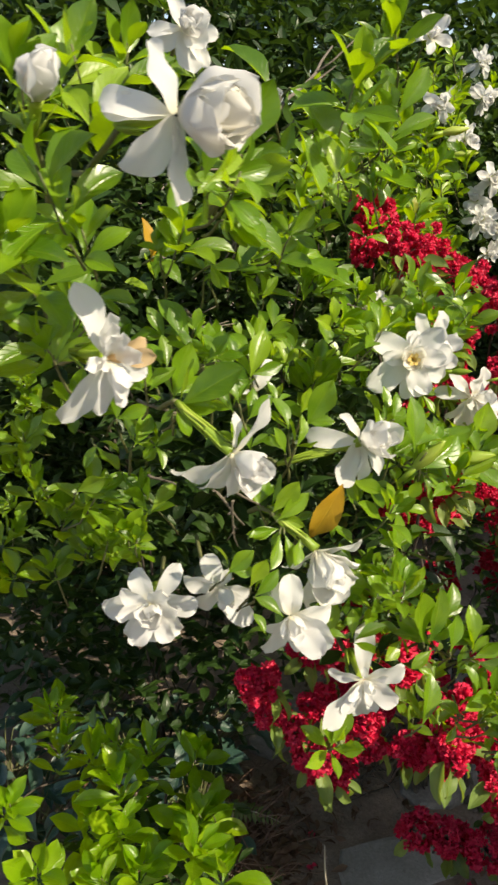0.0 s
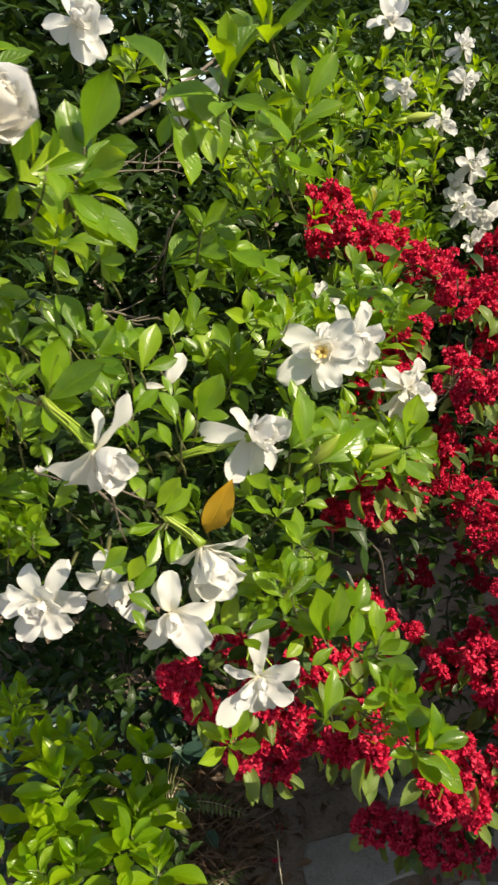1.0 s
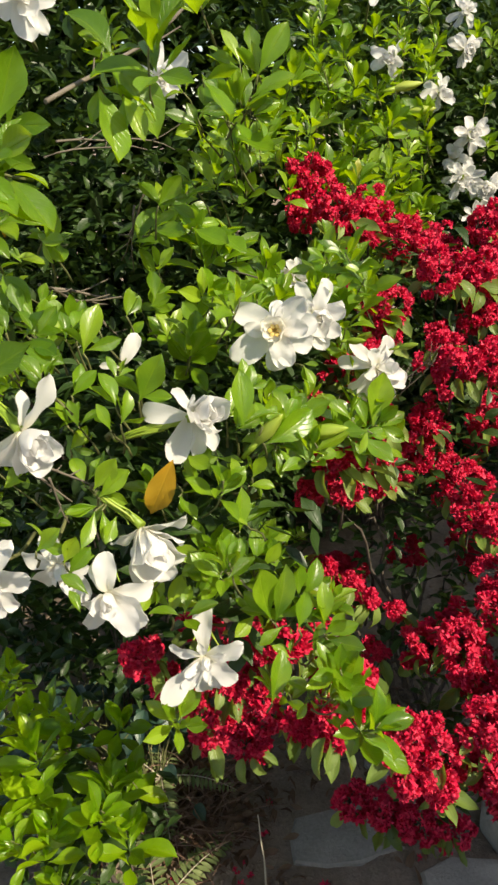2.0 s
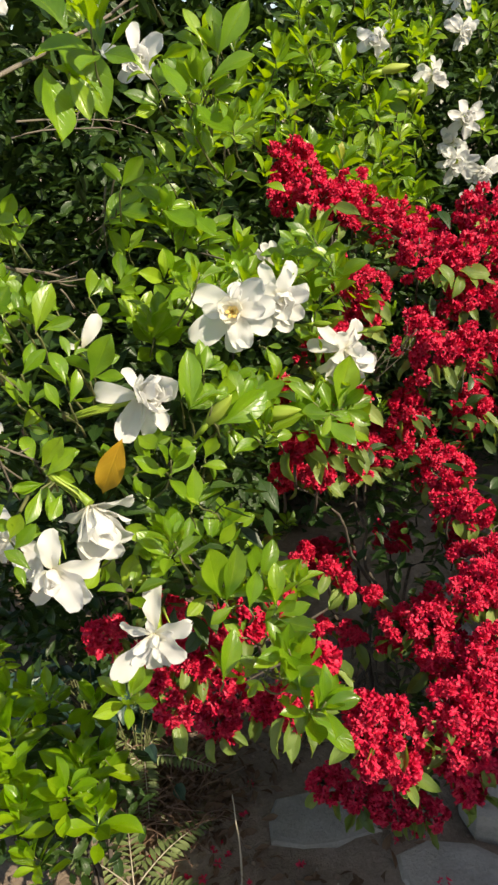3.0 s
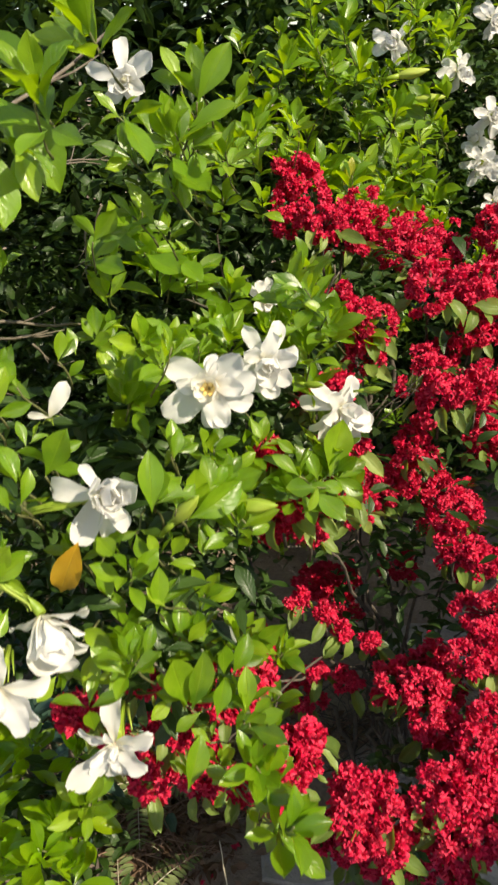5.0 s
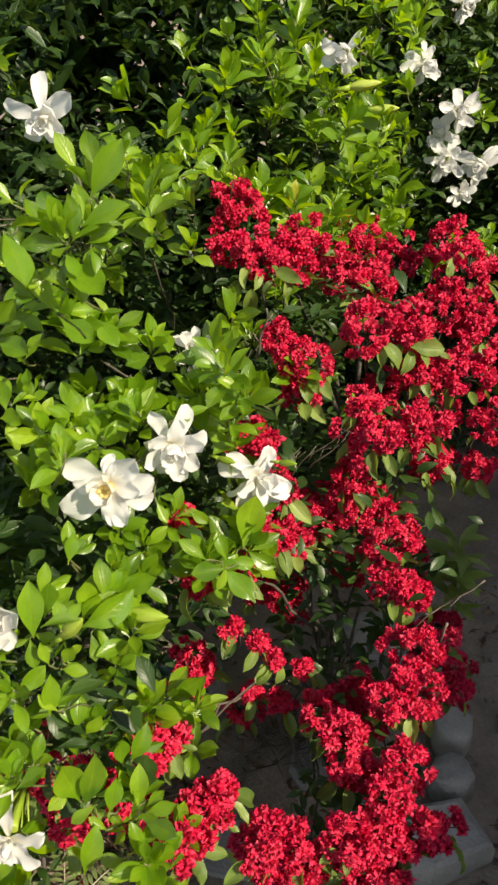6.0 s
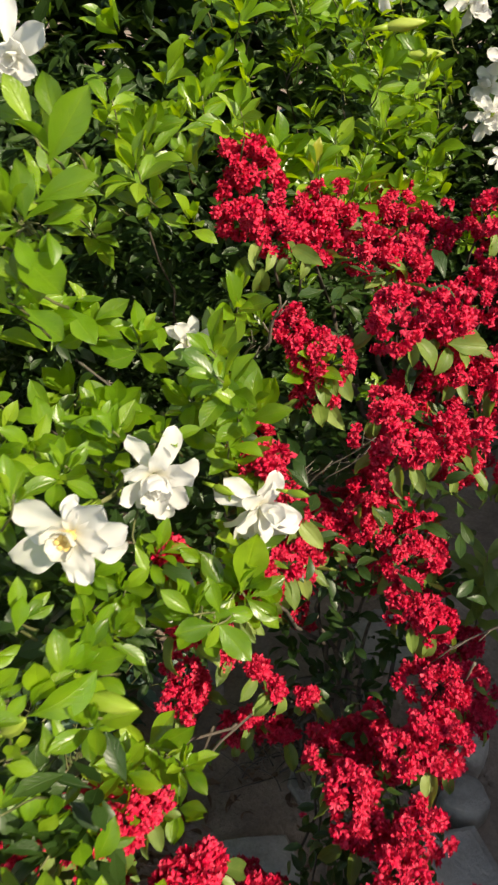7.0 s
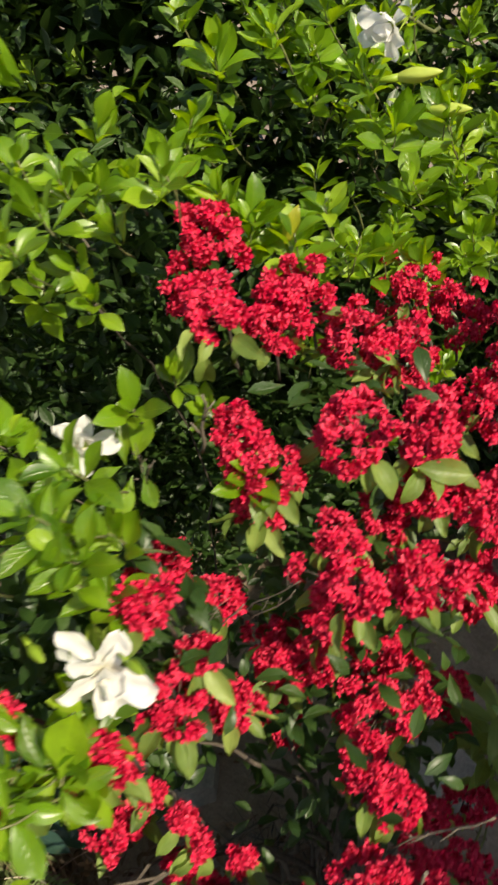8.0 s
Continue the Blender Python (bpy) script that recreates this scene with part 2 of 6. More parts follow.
def arc(a, b, sag, n=6):
    """A bent way from a to b by way of a point moved off the middle by sag."""
    mid = (a + b) / 2 + sag
    out = []
    for i in range(n + 1):
        t = i / n
        p = a * (1 - t) ** 2 + mid * 2 * t * (1 - t) + b * t * t
        if 0 < i < n:
            p = p + noise.noise_vector(p * 18) * 0.006
        out.append(p)
    return out


FULL = [blade(8, 4, 0.195 + 0.02 * (i % 3), 0.55 - 0.18 * (i % 2), (-0.65, -0.2, 0.4, -0.4, -0.95, 0.2)[i], 0.018 + 0.010 * (i % 3), i, 0.61, 0.0, 0.015, 1.0) for i in range(6)]
LIGHT = [blade(4, 2, 0.20, 0.42, (-0.8, -0.25, 0.3, -1.1)[i], 0.014, 20 + i, 0.60, 0.0, 0.02, 0.85) for i in range(4)]
BROAD = [blade(7, 4, 0.205 + 0.02 * (i % 3), 0.48 - 0.15 * (i % 2), (-0.55, -0.15, 0.4, -0.35, -0.85)[i], 0.018, 30 + i, 0.60, 0.0, 0.015, 0.98) for i in range(5)]
OVATE = [blade(7, 4, 0.225, 0.55, (-0.9, -0.4, -1.5, 0.3)[i], 0.05, 40 + i, 0.42) for i in range(4)]
NARROW = [blade(5, 2, 0.15, 0.4, (-0.8, -0.3)[i], 0.01, 60 + i, 0.5) for i in range(2)]


CLEAR = []  # room without leaves: before each white flower, and the hedge's dark pockets


def hollow(x, y, z, r):
    CLEAR.append((Vector((x, y, z)), r))


def is_free(m):
    p = m @ Vector((0, 0.55, 0))
    return all((p - c).length > r for c, r in CLEAR)


class Shrub:
    """A shrub that gathers its shoots first and is made at the end."""

    def __init__(self, ob, base, leaf, twig, near, kinds=FULL, group_label="", seed=1):
        self.ob, self.base, self.leaf, self.twig, self.near, self.kinds = ob, Vector(base), leaf, twig, Vector(near), kinds
        self.inner, self.set_leaves = [], []
        self.leaves, self.twigs, self.r, self.label, self.shoots = [], [], random.Random(seed), group_label, []

    def put_leaf(self, place, way, roll, size):
        self.leaves.append((self.r.randrange(len(self.kinds)), turned(place, way, roll, size)))

    def put_inner(self, place, way, roll, size):
        self.inner.append((self.r.randrange(len(LIGHT)), turned(place, way, roll, size)))

    def single(self, x, y, z, right, ahead, up, wide=1.06):
        """One leaf that grows from x, y, z by the given reach, its upper side to the light."""
        r = self.r
        way = Vector((right, ahead, up))
        light = Vector((0.2, -0.6, 0.25)) + SUN_WAY * 0.8 + Vector((r.uniform(-1, 1), r.uniform(-1, 1), r.uniform(-1, 1))) * 0.45
        m = turned(Vector((x, y, z)), way, 0, 1)
        zed = m.to_3x3() @ Vector((0, 0, 1))
        axis = way.normalized()
        want = (light - axis * light.dot(axis)).normalized()
        roll = math.atan2(axis.dot(zed.cross(want)), zed.dot(want))
        m = turned(Vector((x, y, z)), way, roll, way.length * 1.06) @ Matrix.Diagonal((wide, 1, 1, 1))
        self.set_leaves.append((r.randrange(len(self.kinds)), m))
        # a smaller neighbour behind it, and the twig that carries both
        for _ in range(2):
            turn = Matrix.Rotation(r.choice((-1, 1)) * r.uniform(0.5, 1.3), 3, Vector((0.1, -0.9, 0.3)).normalized())
            m = turned(Vector((x, y + r.uniform(0.004, 0.014), z)), turn @ way + Vector((0, 0.008, 0)), roll + r.uniform(-0.6, 0.6), min(0.036, way.length) * r.uniform(0.7, 0.95))
            self.leaves.append((r.randrange(len(self.kinds)), m))
        p = Vector((x, y, z))
        self.twigs.append((arc(p - axis * 0.02 + Vector((0, 0.035, -0.02)), p, axis * 0.004, 4), 0.0012, 0.0008))

    def shoot(self, x, y, z, size=0.05, way=(0.0, -0.38, 0.92), tiers=3, mates=0, reach=0.045, loose=0.35):
        """A leafy shoot with its tip at x, y, z: whorls of leaves on a twig that runs back into the shrub."""
        r = self.r
        d = (Vector(way) + Vector((r.uniform(-1, 1), r.uniform(-1, 1), r.uniform(-0.7, 0.7))) * loose).normalized()
        tip = Vector((x, y, z))
        side = d.orthogonal().normalized()
        turn = r.uniform(0, 6.28)
        step = size * 0.17
        for k in range(tiers):
            n = (2, 4, 5, 3)[k] if size > 0.03 else 3
            at = tip - d * (size * 0.25 + step * k * (1 + 0.35 * k))
            spread = radians((14, 32, 52, 70)[k] + r.uniform(-12, 14))
            for j in range(n):
                a = turn + 6.2832 * j / n + r.uniform(-0.3, 0.3)
                out = Matrix.Rotation(a, 3, d) @ side
                w = (d * math.cos(spread) + out * math.sin(spread)).normalized()
                long = size * ((0.70, 0.97, 1.03, 0.95)[k]) * r.uniform(0.72, 1.12)
                m = turned(at, w, 0, long)
                zed = m.to_3x3() @ Vector((0, 0, 1))
                want = (d - w * d.dot(w))
                if want.length > 1e-4:
                    want.normalize()
                    zed.normalize()
                    roll = math.atan2(w.dot(zed.cross(want)), zed.dot(want))
                else:
                    roll = 0
                w = (w + Vector((0, 0, -0.16)) * r.random()).normalized()
                self.leaves.append((r.randrange(len(self.kinds)), turned(at + out * 0.002, w, roll + r.uniform(-0.6, 0.6), long)))
            turn += 0.9
        root = tip - d * reach + Vector((r.uniform(-0.02, 0.02), reach * r.uniform(0.3, 0.8), -reach * r.uniform(0.2, 0.6)))
        self.twigs.append((arc(root, tip - d * size * 0.15, d * 0.01 - Vector((0, 0, 0.015)), 4), 0.0011, 0.0007))
        self.shoots.append(root)
        for _ in range(mates):
            off = Vector((r.uniform(-1, 1) * 0.045, r.uniform(0.01, 0.05), r.uniform(-0.06, 0.03)))
            self.shoot(*(tip + off), size * r.uniform(0.75, 1.05), way, tiers, 0, reach, loose * 1.4)

    def finish(self, singles=300, branches=8, thick=0.008):
        """The nearest leaves as parts of their own, the others and the twigs joined."""
        back = Matrix.Translation(-self.base)
        order = self.set_leaves + sorted((q for q in self.leaves if is_free(q[1])), key=lambda q: (q[1].translation - self.near).length)
        single = [mesh_of("leaf", *k, self.leaf) for k in self.kinds]
        for k, m in order[:singles]:
            part("leaf", single[k], None, self.ob, self.label, back @ m)
        rest = [(k, back @ m) for k, m in order[singles:]]
        if rest:
            part("foliage", joined("foliage", self.kinds, rest, self.leaf), None, self.ob, self.label, kind="stuff")
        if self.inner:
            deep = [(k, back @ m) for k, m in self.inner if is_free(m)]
            part("inner_foliage", joined("inner_foliage", LIGHT, deep, SHADED_MATURE_LEAF), None, self.ob, "mature inner leaves, coloured darker for the shade inside", kind="stuff")
        bm = bmesh.new()
        for pts, a, b in self.twigs:
            if any((pts[-1] - c).length < r for c, r in CLEAR):
                continue
            tube(bm, [p - self.base for p in pts], a, b, 5)
        part("twig_work", bm, self.twig, self.ob, "thin green-brown twigs", kind="stuff")
        picks = self.r.sample(self.shoots, min(branches, len(self.shoots)))
        for q in picks:
            bm = bmesh.new()
            foot = self.base + Vector((self.r.uniform(-0.07, 0.07), self.r.uniform(-0.05, 0.05), 0))
            sag = Vector((0, 0.24, 0.10)) + Vector((self.r.uniform(-1, 1), self.r.uniform(-1, 1), 0)) * 0.05
            bow = arc(foot, q, sag, 12)
            bow[2:-1] = [p + Vector((self.r.uniform(-1, 1), self.r.uniform(-1, 1), self.r.uniform(-1, 1))) * 0.012 for p in bow[2:-1]]
            tube(bm, [p - self.base for p in bow], thick, 0.0011, 7)
            part("branch", bm, BARK, self.ob, "grey-brown woody branch")


# ------------------------------------------------------------- white flowers
OUTER = [blade(14, 8, 0.262, 0.30, b, 0.06, 80 + i, 0.58, 0.03, 0.16, 0.36) for i, b in enumerate((-0.55, -0.9, 0.25, -0.2))]
INNER = [blade(14, 10, 0.34, 0.55, b, 0.055, 90 + i, 0.62, 0.03, 0.15, 0.4) for i, b in enumerate((0.7, 1.0, 0.4))]
SLIM = [blade(13, 6, 0.19, 0.35, b, 0.05, 95 + i, 0.68, 0.0, 0.14, 0.40) for i, b in enumerate((-0.35, -0.8, 0.2))]
OUTER_M = [mesh_of("petal", *k, WHITE_PETAL) for k in OUTER]
INNER_M = [mesh_of("petal", *k, WHITE_PETAL) for k in INNER]
SLIM_M = [mesh_of("petal", *k, WHITE_PETAL) for k in SLIM]


def white_flower(shrub, x, y, z, face, wide, style, seed=0, label="", bare=True):
    """A double gardenia flower that looks along face: a green tube and heart, with its petals as pieces."""
    r = random.Random(seed * 13 + 5)
    rad = wide / 2 * 1.06
    d = Vector(face).normalized()
    bm = bmesh.new()
    tube(bm, [Vector((0, 0, -rad * 0.95)), Vector((0, 0, -rad * 0.5)), Vector((0, 0, -rad * 0.12)), Vector((0, 0, rad * 0.04))], rad * 0.07, rad * 0.15, 8)
    for i in range(5):
        a = i * 1.257
        o = Vector((math.cos(a), math.sin(a), 0))
        tube(bm, [o * rad * 0.09 - Vector((0, 0, rad * 0.9)), o * rad * 0.2 - Vector((0, 0, rad * 0.5)), o * rad * 0.36 - Vector((0, 0, rad * 0.08))], rad * 0.04, rad * 0.010, 5)
    turn = d.to_track_quat("Z", "Y").to_matrix().to_4x4()
    seat = Vector((x, y, z)) - d * rad * {"cup": 0.35, "hang": 0.35, "half": 0.45}.get(style, 0.1)
    m = Matrix.Translation(seat - shrub.base) @ turn
    flower = part("flower", bm, BUD_GREEN, shrub.ob, label or "creamy white double gardenia flower", m)

    def ring(meshes, n, size, tilt, lift, start, wobble=0.14, off=0.06):
        for i in range(n):
            a = start + 6.2832 * i / n + r.uniform(-wobble, wobble)
            t = radians(tilt + r.uniform(-12, 12))
            q = Matrix.Rotation(a, 4, "Z") @ Matrix.Translation((0, rad * off, lift * rad)) @ Matrix.Rotation(t, 4, "X") @ Matrix.Rotation(r.uniform(-0.25, 0.25), 4, "Y") @ Matrix.Scale(size * rad * r.uniform(0.88, 1.1), 4)
            part("petal", r.choice(meshes), None, flower, "", q)

    s = r.uniform(0, 6)
    if style == "cup":
        ring(SLIM_M, 6, 1.12, -10, 0.0, s, 0.28)
        ring(OUTER_M, 5, 0.74, 44, 0.03, s + 0.4, 0.35, 0.12)
        ring(INNER_M, 4, 0.68, 56, 0.08, s + 0.1, 0.5, 0.14)
        ring(OUTER_M, 4, 0.58, 66, 0.12, s + 0.8, 0.6, 0.10)
    elif style == "shaggy":
        ring(OUTER_M, 5, 1.02, -8, 0.0, s, 0.4)
        ring(SLIM_M, 3, 0.95, 16, 0.04, s + 0.5, 0.4, 0.08)
        ring(INNER_M, 5, 0.80, 46, 0.06, s + 0.2, 0.4, 0.12)
        ring(INNER_M, 4, 0.68, 64, 0.10, s + 1.0, 0.4, 0.08)
        ring(INNER_M, 3, 0.50, 78, 0.12, s + 0.3, 0.4, 0.05)
    elif style == "hang":
        ring(SLIM_M, 3, 1.1, 14, 0.0, s, 0.25)
        ring(OUTER_M, 5, 1.05, 46, 0.0, s + 0.4, 0.3, 0.10)
        ring(INNER_M, 4, 0.9, 66, 0.06, s + 0.4, 0.3, 0.10)
    elif style == "half":
        ring(INNER_M, 5, 1.0, 62, 0.0, s)
        ring(INNER_M, 4, 0.85, 78, 0.05, s + 0.4)
    if bare:
        CLEAR.append((Vector((x, y, z)) + d * rad * 0.35, rad * 0.95))
        CLEAR.append((Vector((x, y, z)) + d * rad * 1.3, rad * 0.8))
    back = -d
    a = seat + back * rad * 0.9
    shrub.twigs.append((arc(a + back * 0.05 + Vector((0, 0.05, -0.03)), a, Vector((0, 0.0, -0.01)), 4), 0.0024, 0.0018))
    return flower


def gardenia(shrub, x, y, z, face, petals, rings, label="", bare=True, stamens=False, heart=WHITE_PETAL, neck=None):
    """A flower whose outer petals are set one by one, each by its way (right, up, forward), its length in millimetres and its shape;
    rings fill the heart: (count, length in mm, tilt from the flower's plane, shape)."""
    r = random.Random(int(x * 9000 + y * 700 + z * 5000))
    d = Vector(face).normalized()
    seat = Vector((x, y, z))
    rad = max(q[3] for q in petals) * 0.001
    turn = d.to_track_quat("Z", "Y").to_matrix().to_4x4()
    bm = bmesh.new()
    if not neck:
        tube(bm, [Vector((0, 0, -rad * 0.95)), Vector((0, 0, -rad * 0.6)), Vector((0, 0, -rad * 0.3)), Vector((0, 0, -rad * 0.16))], rad * 0.05, rad * 0.09, 8)
        for i in range(5):
            o = Vector((math.cos(i * 1.257), math.sin(i * 1.257), 0))
            tube(bm, [o * rad * 0.08 - Vector((0, 0, rad * 0.85)), o * rad * 0.14 - Vector((0, 0, rad * 0.6)), o * rad * 0.22 - Vector((0, 0, rad * 0.3))], rad * 0.035, rad * 0.010, 5)
    back = turn.inverted()
    if neck:
        # a long green calyx whose slim lobes run along the flower's tube
        root = back.to_3x3() @ (Vector(neck) - seat)
        tube(bm, arc(root, Vector((0, 0, -0.002)), Vector((0, 0, 0.002)), 5), 0.0022, 0.0042, 8)
        for i in range(6):
            o = Vector((math.cos(i * 1.047), math.sin(i * 1.047), r.uniform(-0.5, 0.5))) * 0.005
            tube(bm, arc(root * 0.95 + o * 0.25, root * r.uniform(0.1, 0.45) + o * r.uniform(0.7, 1.15), o * 0.2, 5), 0.0015, 0.0005, 5)
    flower = part("flower", bm, BUD_GREEN, shrub.ob, label or "creamy white double gardenia flower", Matrix.Translation(seat - shrub.base) @ turn)
    shapes = {"o": OUTER, "s": SLIM, "i": INNER, "t": SLIM}

    def petal(way, up, long, shape, start, mat):
        v, f, u = r.choice(shapes[shape])
        wide = r.uniform(0.92, 1.12)
        v = v * np.array((wide, 1.0, 1.0)) + np.array((1.0, 0.0, 0.0)) * (v[:, 1:2] ** 2) * r.uniform(-0.10, 0.10)
        y_axis = way.normalized()
        z_axis = (up - y_axis * up.dot(y_axis)).normalized()
        m = Matrix((y_axis.cross(z_axis), y_axis, z_axis)).transposed().to_4x4()
        m = Matrix.Translation(start) @ m @ Matrix.Rotation(r.uniform(-0.22, 0.22), 4, "Y") @ Matrix.Scale(long * 0.001, 4)
        part("petal", mesh_of("petal", v, f, u, mat), None, flower, "", back @ m)

    for right, up, ahead, long, shape in petals:
        way = Vector((right, -ahead, up)).normalized()
        petal(way, d + way * 0.01, long, shape, way * 0.0005 - d * 0.0015, TAN_PETAL if shape == "t" else WHITE_PETAL)
    for k, (count, long, tilt, shape) in enumerate(rings):
        first = r.uniform(0, 6)
        for i in range(count):
            a = first + 6.2832 * i / count + r.uniform(-0.25, 0.25)
            out = turn.to_3x3() @ Vector((math.cos(a), math.sin(a), 0))
            t = radians(tilt + r.uniform(-12, 12))
            petal(out * math.cos(t) + d * math.sin(t), d * math.cos(t) - out * math.sin(t), long * r.uniform(0.85, 1.12), shape, out * 0.003 + d * 0.002 * (k + 1), heart if k else WHITE_PETAL)
    if stamens:
        bm = bmesh.new()
        for i in range(6):
            o = Vector((math.cos(i * 1.047), math.sin(i * 1.047), 0)) * 0.002
            tube(bm, [o, o * 1.5 + Vector((0, 0, 0.008)), o * 2.3 + Vector((0, 0, 0.014))], 0.0028, 0.0019, 6)
        part("stamen_tuft", bm, STAMEN, flower, "yellow-orange stamens")
    if bare:
        CLEAR.append((seat + d * rad * 0.3, rad * 0.8))
        CLEAR.append((seat + d * rad * 0.9, rad * 0.7))
    a = -d
    if neck:
        shrub.twigs.append((arc(Vector(neck) + Vector((-0.02, 0.05, -0.02)), Vector(neck), Vector((0, 0, 0.006)), 4), 0.0022, 0.0019))
        return flower
    shrub.twigs.append((arc(seat + a * (rad * 0.85 + 0.05) + Vector((0, 0.04, -0.02)), seat + a * rad * 0.85, Vector((0, 0.0, -0.01)), 4), 0.0022, 0.0018))
    return flower


def flower_bud(shrub, x, y, z, way, long):
    """A closed bud: an egg with twisted ridges on a short green stalk."""
    bm = bmesh.new()
    rings = []
    for i in range(9):
        t = i / 8
        w = long * 0.17 * (math.sin(math.pi * min(1, 0.06 + t * 0.93)) ** 0.75) * (1 - 0.25 * t)
        rings.append([bm.verts.new((w * (1 + 0.14 * math.cos(5 * a - t * 7)) * math.cos(a), w * (1 + 0.14 * math.cos(5 * a - t * 7)) * math.sin(a), long * t)) for a in (6.2832 * k / 14 for k in range(14))])
    for lo, hi in zip(rings, rings[1:]):
        for k in range(14):
            bm.faces.new((lo[k], lo[(k + 1) % 14], hi[(k + 1) % 14], hi[k])).smooth = True
    bm.faces.new(rings[-1])
    tube(bm, [Vector((0, 0, -long * 0.5)), Vector((0, 0, -long * 0.2)), Vector((0, 0, long * 0.06))], long * 0.05, long * 0.09, 7)
    m = Matrix.Translation(Vector((x, y, z)) - shrub.base) @ Vector(way).to_track_quat("Z", "Y").to_matrix().to_4x4()
    return part("flower_bud", bm, BUD_GREEN, shrub.ob, "pale green twisted flower bud", m)


# ------------------------------------------------------------- red flowers
def floret(seed):
    """An open crinkled little flower of six frilled petals, radius 1."""
    r = random.Random(seed)
    n = 18
    vs, uv, fs = [(0, 0, -0.25)], [(0.5, 0.0)], []
    for k, (rad, z) in enumerate(((0.5, 0.12), (1.0, 0.3))):
        for j in range(n):
            a = 6.2832 * j / n + r.uniform(-0.08, 0.08)
            q = rad * r.uniform(0.85, 1.15) * (0.50, 1.12, 0.95)[j % 3]
            vs.append((q * math.cos(a), q * math.sin(a), z + r.uniform(-0.30, 0.30) * (1 + k)))
            uv.append((j / n, (0.4, 1.0)[k]))
    for j in range(n):
        l = (j + 1) % n
        fs.append((0, 1 + j, 1 + l))
        fs.append((1 + j, 1 + n + j, 1 + n + l, 1 + l))
    return np.array(vs), fs, np.array(uv)


def bead(seed):
    """A round closed bud of radius 1."""
    vs, uv, fs = [(0, 0, 1.0)], [(0.5, 0.6)], []
    for z, q in ((0.6, 0.8), (-0.2, 1.0), (-0.9, 0.45)):
        vs += [(q * math.cos(k * 1.047), q * math.sin(k * 1.047), z) for k in range(6)]
        uv += [(k / 6, 0.4) for k in range(6)]
    for k in range(6):
        l = (k + 1) % 6
        fs += [(0, 1 + k, 1 + l), (1 + k, 7 + k, 7 + l, 1 + l), (7 + k, 13 + k, 13 + l, 7 + l)]
    return np.array(vs), fs, np.array(uv)


FLORETS = [floret(i) for i in range(7)] + [bead(0)]


def red_cluster(shrub, x, y, z, size=0.03):
    """A loose head of small knots of crinkled red flowers and round buds on thin stems, with drooping leaves below."""
    r = shrub.r
    c = Vector((x, y, z))
    w = Vector((r.uniform(-0.3, 0.3), -0.5, 0.6)).normalized()
    long = Vector((r.uniform(0.9, 1.15), r.uniform(0.75, 1.0), r.uniform(0.9, 1.2)))
    foot = -w * size * 0.7
    picks = []
    knots = 7 + int(size * 380)
    turn = r.uniform(0, 6.28)
    for i in range(knots):
        # even spread over the sunny side of a ball
        h = 1 - 1.75 * (i + 0.5) / knots
        a = turn + i * 2.4
        v = Vector((math.cos(a) * math.sqrt(1 - h * h), math.sin(a) * math.sqrt(1 - h * h), h))
        v = w.to_track_quat("Z", "Y") @ v
        v = (v + Vector((r.uniform(-1, 1), r.uniform(-1, 1), r.uniform(-1, 1))) * 0.3).normalized()
        k = Vector((v.x * long.x, v.y * long.y, v.z * long.z)) * size * r.uniform(0.45, 1.18)
        knot = r.uniform(0.0055, 0.0115) * min(1.0, 0.45 + size * 22)
        shrub.twigs.append(([c + foot, c + (foot + k) * 0.45, c + k * 0.97], 0.0008, 0.0005))
        for _ in range(int(knot * 1500) + r.randrange(4)):
            u = Vector((r.gauss(0, 1), r.gauss(0, 1), r.gauss(0, 1))).normalized()
            if u.dot(v) < -0.3:
                u = -u
            t = (u + Vector((r.uniform(-1, 1), r.uniform(-1, 1), r.uniform(-1, 1))) * 0.55).to_track_quat("Z", "Y").to_matrix().to_4x4()
            if r.random() < 0.16:
                picks.append((7, Matrix.Translation(k + u * knot * r.uniform(0.9, 1.35)) @ t @ Matrix.Scale(r.uniform(0.0018, 0.0032), 4)))
            else:
                picks.append((r.randrange(7), Matrix.Translation(k + u * knot * r.uniform(0.45, 1.0)) @ t @ Matrix.Scale(r.uniform(0.0042, 0.0074), 4)))
    ob = part("flower_head", joined("flower_head", FLORETS, picks, RED_PETAL), None, shrub.ob, "", Matrix.Translation(c - shrub.base))
    root = c - w * size + Vector((0, 0.04, -0.07))
    shrub.twigs.append((arc(root, c + foot, Vector((0, 0.01, 0.01)), 4), 0.0022, 0.0012))
    shrub.shoots.append(root)
    for _ in range(4):
        a = r.uniform(-2.9, 0.4)
        out = Vector((math.cos(a) * 0.8, math.sin(a) * 0.8, r.uniform(-1.1, -0.1))).normalized()
        at = c + Vector((out.x, out.y * 0.8, -0.55)) * size * r.uniform(0.6, 1.0)
        shrub.put_leaf(at, out, r.uniform(-0.8, 0.8), r.uniform(0.024, 0.044))
    return ob


# ------------------------------------------------------------- ground
def ground_height(x, y):
    if abs(x) > 5 or abs(y) > 6:
        return 0.0
    return 0.018 * noise.noise(Vector((x * 3, y * 3, 0))) + 0.010 * noise.noise(Vector((x * 11, y * 11, 3))) + 0.004 * noise.noise(Vector((x * 40, y * 40, 5)))


